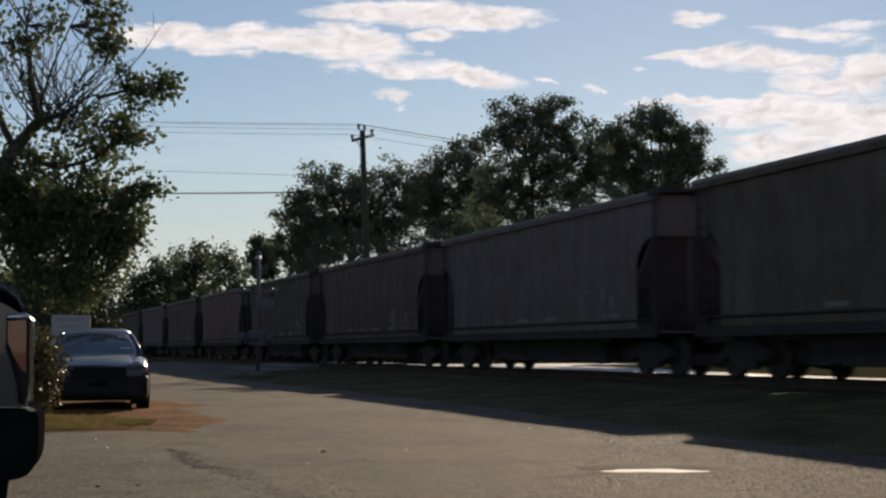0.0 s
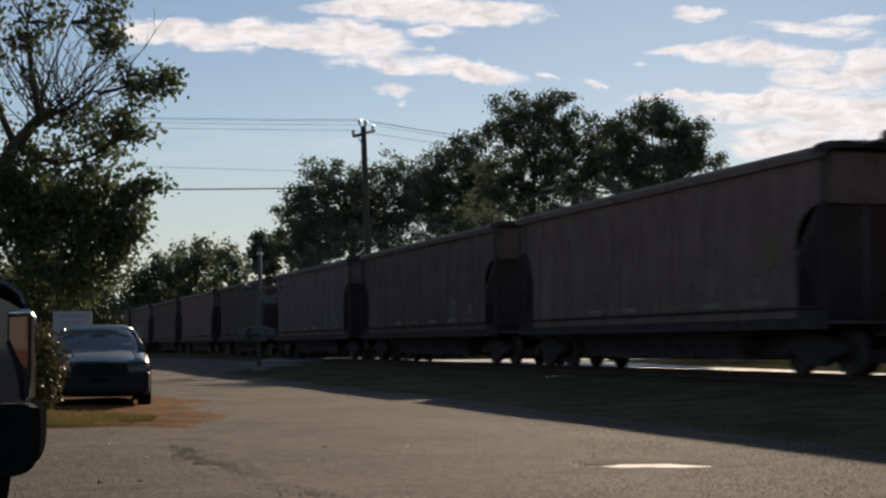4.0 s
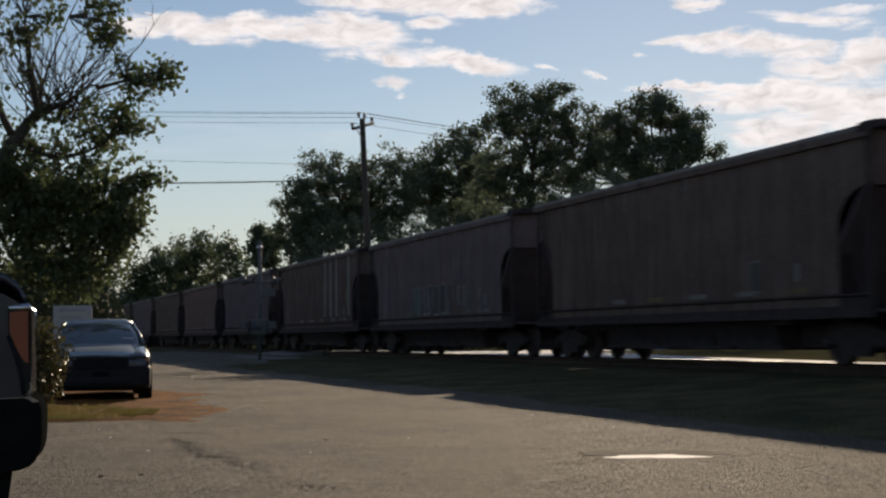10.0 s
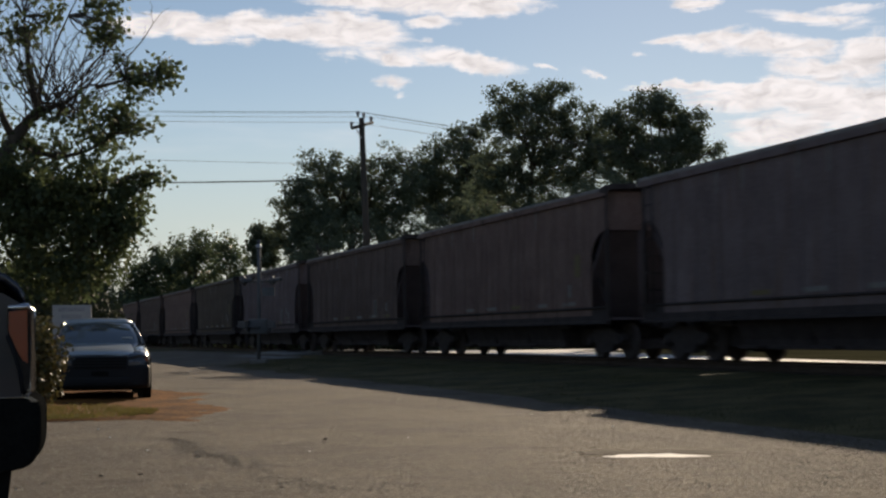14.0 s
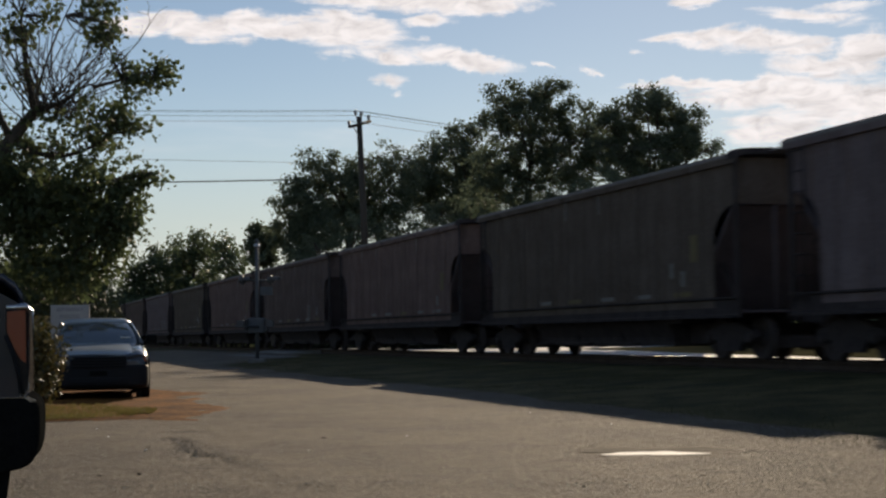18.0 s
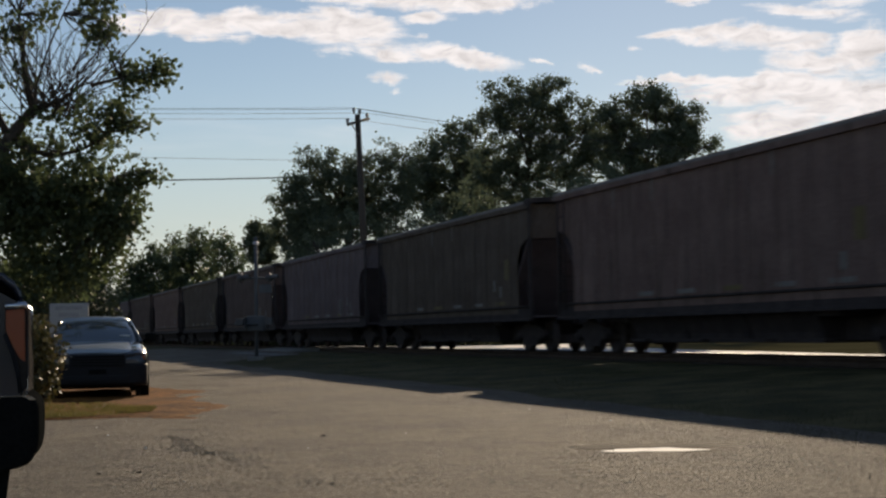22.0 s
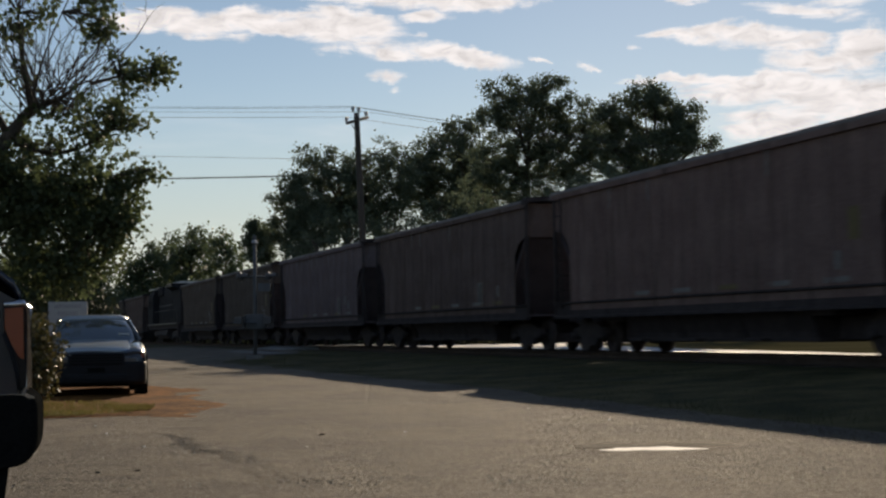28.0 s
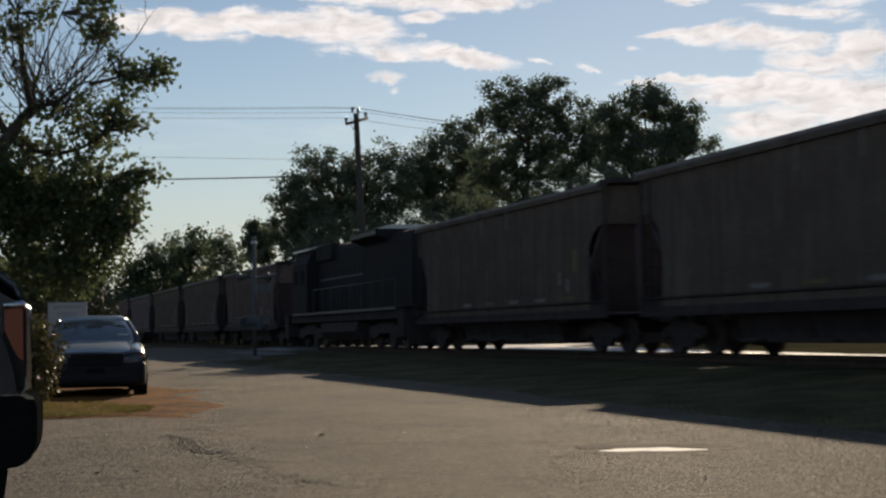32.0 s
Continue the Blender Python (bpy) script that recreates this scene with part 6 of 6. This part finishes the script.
        t2 = part("wheel", Geo().lathe([(0.24, y), (0.36, y), (0.39, y + 0.03), (0.39, y + 0.22), (0.36, y + 0.25), (0.24, y + 0.25)], "y", 30, (-4.4, 0, 0.39)), RUBBER, th, "black rubber tyre")
        part("rim", Geo().lathe([(0.24, y + 0.02), (0.2, y + 0.06), (0.08, y + 0.05), (0, y + 0.03)], "y", 20, (-4.4, 0, 0.39)), ALLOY, t2)
    cab = [(-1.38, 0.55), (-1.38, 1.41), (-1.55, 1.45), (-2.15, 1.88), (-2.5, 1.93), (-3.3, 1.92), (-3.4, 1.40), (-3.4, 0.55)]
    part("cab", Geo().prism(cab, "y", 0.02, 1.92), CAR_NAVY, th)
    for y in (0.012, 1.918):
        part("side_window", Geo().prism([(-1.75, 1.45), (-2.2, 1.82), (-3.2, 1.84), (-3.25, 1.45)], "y", y - 0.01, y + 0.01), DARK_GLASS, th)
    part("windscreen", Geo().add([(-1.56, 0.15, 1.47), (-1.56, 1.79, 1.47), (-2.12, 1.70, 1.875), (-2.12, 0.24, 1.875), (-1.58, 0.15, 1.47), (-1.58, 1.79, 1.47), (-2.14, 1.70, 1.875), (-2.14, 0.24, 1.875)],
                                 [(0, 1, 2, 3), (7, 6, 5, 4), (0, 3, 7, 4), (1, 5, 6, 2), (0, 4, 5, 1), (3, 2, 6, 7)]).moved(pose(0.008, 0, 0.012)), DARK_GLASS, th)
    bed = [(-3.45, 0.60), (-3.45, 1.38), (-5.6, 1.38), (-5.6, 0.60), (-4.85, 0.60), (-4.8, 0.85), (-4.4, 0.98), (-4.0, 0.85), (-3.95, 0.60)]
    for y in (0.0, 1.86):
        part("bed_side", Geo().prism(bed, "y", y, y + 0.08), CAR_NAVY, th)
    part("bed_floor", Geo().box(-5.6, -3.45, 0.085, 1.855, 0.62, 0.70), TRIM_BLACK, th)
    part("tailgate", Geo().box(-5.66, -5.605, 0.02, 1.92, 0.65, 1.38, 0.01), CAR_NAVY, th)
    part("chassis", Geo().box(-5.4, -0.3, 0.35, 1.55, 0.42, 0.61), BELOW, th)


pickup()

# ---- details of the lot ----
def lot_z(x, y):
    return 0.018 + 0.012 * noise.noise(Vector((x * 0.4, y * 0.4, 3)))


PALE_SLAB = surface("pale_slab", (0.62, 0.59, 0.54), (0.82, 0.80, 0.75), 3.0, 0.8, 0, 0.2, 40)


def flat_blob(name, x, y, rx, ry, z, material, seed, label, category, wob=0.25, n=40):
    rng = random.Random(seed)
    ph = [rng.uniform(0, 6.28) for _ in range(4)]
    rim = []
    for i in range(n):
        a = 2 * math.pi * i / n
        r = 1 + wob * (0.5 * math.sin(2 * a + ph[0]) + 0.3 * math.sin(3 * a + ph[1]) + 0.25 * math.sin(5 * a + ph[2]) + 0.15 * math.sin(9 * a + ph[3]))
        px, py = x + rx * r * math.cos(a), y + ry * r * math.sin(a)
        rim.append((px, py, lot_z(px, py) + z))
    g = Geo().add([(px, py, pz - 0.002) for px, py, pz in rim] + rim, [tuple(range(n, 2 * n))] + [(i, (i + 1) % n, n + (i + 1) % n, n + i) for i in range(n)])
    return tagged(part(name, g, material), label, category, kind="structure")


flat_blob("pale_patch", 1.90, 13.35, 0.37, 0.26, 0.005, PALE_SLAB, 3, "pale bare patch in the worn asphalt", "patch", 0.42)
PATCH = surface("dark_patch", (0.062, 0.053, 0.042), (0.12, 0.102, 0.08), 1.5, 0.9, 0, 0.5, 30, spec=0.02)
# shadow of the pale patch's far lip, laid down as a flat dark blob
flat_blob("worn_hollow", 1.95, 13.75, 0.62, 0.36, 0.0035, PATCH, 4, "dark patch painted as the shadow of a lip in the asphalt", "patch", 0.5)


def seam(label, pts, width, seed):
    """An open crack in the asphalt, widening and narrowing."""
    rng = random.Random(seed)
    left, right = [], []
    fine = []
    for (x0, y0), (x1, y1) in zip(pts, pts[1:]):
        n = max(3, int(math.hypot(x1 - x0, y1 - y0) / 0.12))
        fine += [(x0 + (x1 - x0) * i / n, y0 + (y1 - y0) * i / n) for i in range(n)]
    for i, (x, y) in enumerate(fine):
        w = width * (0.35 + 0.9 * abs(noise.noise(Vector((x * 2.3, y * 2.3, seed))))) * min(1, (i + 1) / 4, (len(fine) - i) / 4)
        ox, oy = 0.10 * noise.noise(Vector((x * 1.6, y * 1.6, seed + 7))) + rng.uniform(-0.02, 0.02), 0.12 * noise.noise(Vector((x * 1.9, y * 1.9, seed + 3)))
        left.append((x + ox - w, y + oy - w * 0.4, lot_z(x, y) + 0.005))
        right.append((x + ox + w, y + oy + w * 0.4, lot_z(x, y) + 0.005))
    g = Geo().loft([[a, b] for a, b in zip(left, right)], closed=False, caps=False)
    tagged(part("asphalt_crack", g, CRACK), label, "crack", kind="structure")


CRACK = surface("crack_fill", (0.0440, 0.0374, 0.0286), (0.1540, 0.1276, 0.0990), 11.0, 0.95, 0, 0.6, 50, spec=0.0)
seam("crack beside the dirt verge", [(-4.4, 18.9), (-3.2, 18.6), (-2.2, 18.9), (-0.9, 18.7), (0.6, 18.8)], 0.02, 2)
seam("thin crack in the asphalt", [(0.7, 12.6), (1.3, 13.0), (2.3, 13.1), (3.6, 13.9), (5.4, 14.4)], 0.03, 3)
seam("thin crack in the asphalt", [(-1.0, 24.0), (0.6, 22.8), (2.2, 22.0), (3.8, 21.5)], 0.04, 4)

# loose grit, and a few brighter scraps
rng = np.random.default_rng(12)
n = 5200
y0 = 10.5 + 26 * rng.uniform(0, 1, n) ** 1.4
x0 = rng.uniform(-0.33, 0.34, n) * y0
trail = rng.uniform(0, 1, 700)         # rubble along the long crack
y0[:700] = 16.2 - 5.6 * trail
x0[:700] = -3.0 + 2.1 * trail ** 1.05 + rng.normal(0, 0.12, 700) + 0.12 * np.sin(trail * 14)
size = rng.uniform(0.003, 0.010, n)
size[:700] *= 0.7
tet = np.array([[0, 0, 1.2], [1, 0, 0], [-0.5, 0.87, 0], [-0.5, -0.87, 0]])
tri = [(0, 1, 2), (0, 2, 3), (0, 3, 1)]
corners = np.stack([tet[list(t)] for t in tri])
spin = rng.uniform(0, 6.28, n)
rot = np.stack([np.stack([np.cos(spin), -np.sin(spin), 0 * spin], 1), np.stack([np.sin(spin), np.cos(spin), 0 * spin], 1), np.stack([0 * spin, 0 * spin, 1 + 0 * spin], 1)], 1)
pts = np.einsum("nij,abj->nabi", rot, corners) * size[:, None, None, None] + np.stack([x0, y0, np.array([lot_z(a, b) for a, b in zip(x0, y0)])], 1)[:, None, None, :]
GRIT = foliage("grit", (0.10, 0.09, 0.075), (0.42, 0.39, 0.34), 0.8, 0.0)
tagged(part("loose_grit", fast_mesh("loose_grit", pts, 3, GRIT), None), "loose grit and small stones on the asphalt", "gravel", kind="stuff")
for x, y, r in [(a, b, c * 0.65) for a, b, c in ((-3.72, 16.4, 0.022), (-2.9, 14.4, 0.02), (-4.2, 17.9, 0.02), (-1.3, 14.2, 0.015), (2.0, 17.6, 0.022), (1.2, 20.4, 0.02), (-0.4, 16.0, 0.018))]:
    g = Geo().lathe([(0, 0), (r * 1.2, 0.004), (r, r * 0.8), (r * 0.4, r * 1.1), (0, r * 1.05)], "z", 7, (x, y, lot_z(x, y)))
    tagged(part("pale_stone", g, PALE_SLAB), "small pale stone on the asphalt", "stone", "stones on the asphalt")
for x, y, r in ((-1.29, 15.9, 0.022), (-2.45, 11.9, 0.016), (-2.75, 11.8, 0.016)):
    g = Geo().lathe([(0, 0), (r * 1.4, 0.003), (r, r * 0.6), (0, r * 0.7)], "z", 8, (x, y, lot_z(x, y)))
    tagged(part("dark_stone", g, TRIM_BLACK), "small dark stone on the asphalt", "stone", "stones on the asphalt")

rng = np.random.default_rng(44)
n = 520        # broken asphalt along an old crack
trail = rng.uniform(0, 1, n)
y1 = 16.3 - 5.6 * trail
x1 = -3.05 + 2.0 * trail ** 1.05 + 0.05 * np.sin(trail * 14) + rng.normal(0, 1, n) * (0.05 + 0.09 * trail)
spin = rng.uniform(0, 6.28, n)
rot = np.stack([np.stack([np.cos(spin), -np.sin(spin), 0 * spin], 1), np.stack([np.sin(spin), np.cos(spin), 0 * spin], 1), np.stack([0 * spin, 0 * spin, 0.35 + 0 * spin], 1)], 1)
pts = np.einsum("nij,abj->nabi", rot, corners) * rng.uniform(0.005, 0.018, n)[:, None, None, None] + np.stack([x1, y1, np.array([lot_z(a, b) for a, b in zip(x1, y1)])], 1)[:, None, None, :]
RUBBLE = surface("rubble", (0.045, 0.038, 0.030), (0.26, 0.22, 0.17), 9.0, 0.95, 0, 0, 60, spec=0.0)
tagged(part("crack_rubble", fast_mesh("crack_rubble", pts, 3, RUBBLE), None), "crumbled asphalt along an old crack", "rubble", kind="stuff")
# part crack, part lip shadow drawn along the pale patch's far edge
seam("dark line for a lip's shadow and a crack beside a pale patch", [(1.05, 13.45), (1.45, 13.62), (1.9, 13.68), (2.35, 13.62), (2.9, 13.75), (3.6, 14.1)], 0.035, 9)
for k, (x, y) in enumerate(((-3.0, 16.2), (-2.72, 15.5), (-2.35, 14.5), (-2.0, 13.4), (-1.7, 12.6), (-1.3, 11.6))):
    seam("short open length of a crumbled crack", [(x - 0.12, y + 0.25), (x + 0.02, y), (x + 0.16, y - 0.22)], 0.013, 20 + k)

motions()
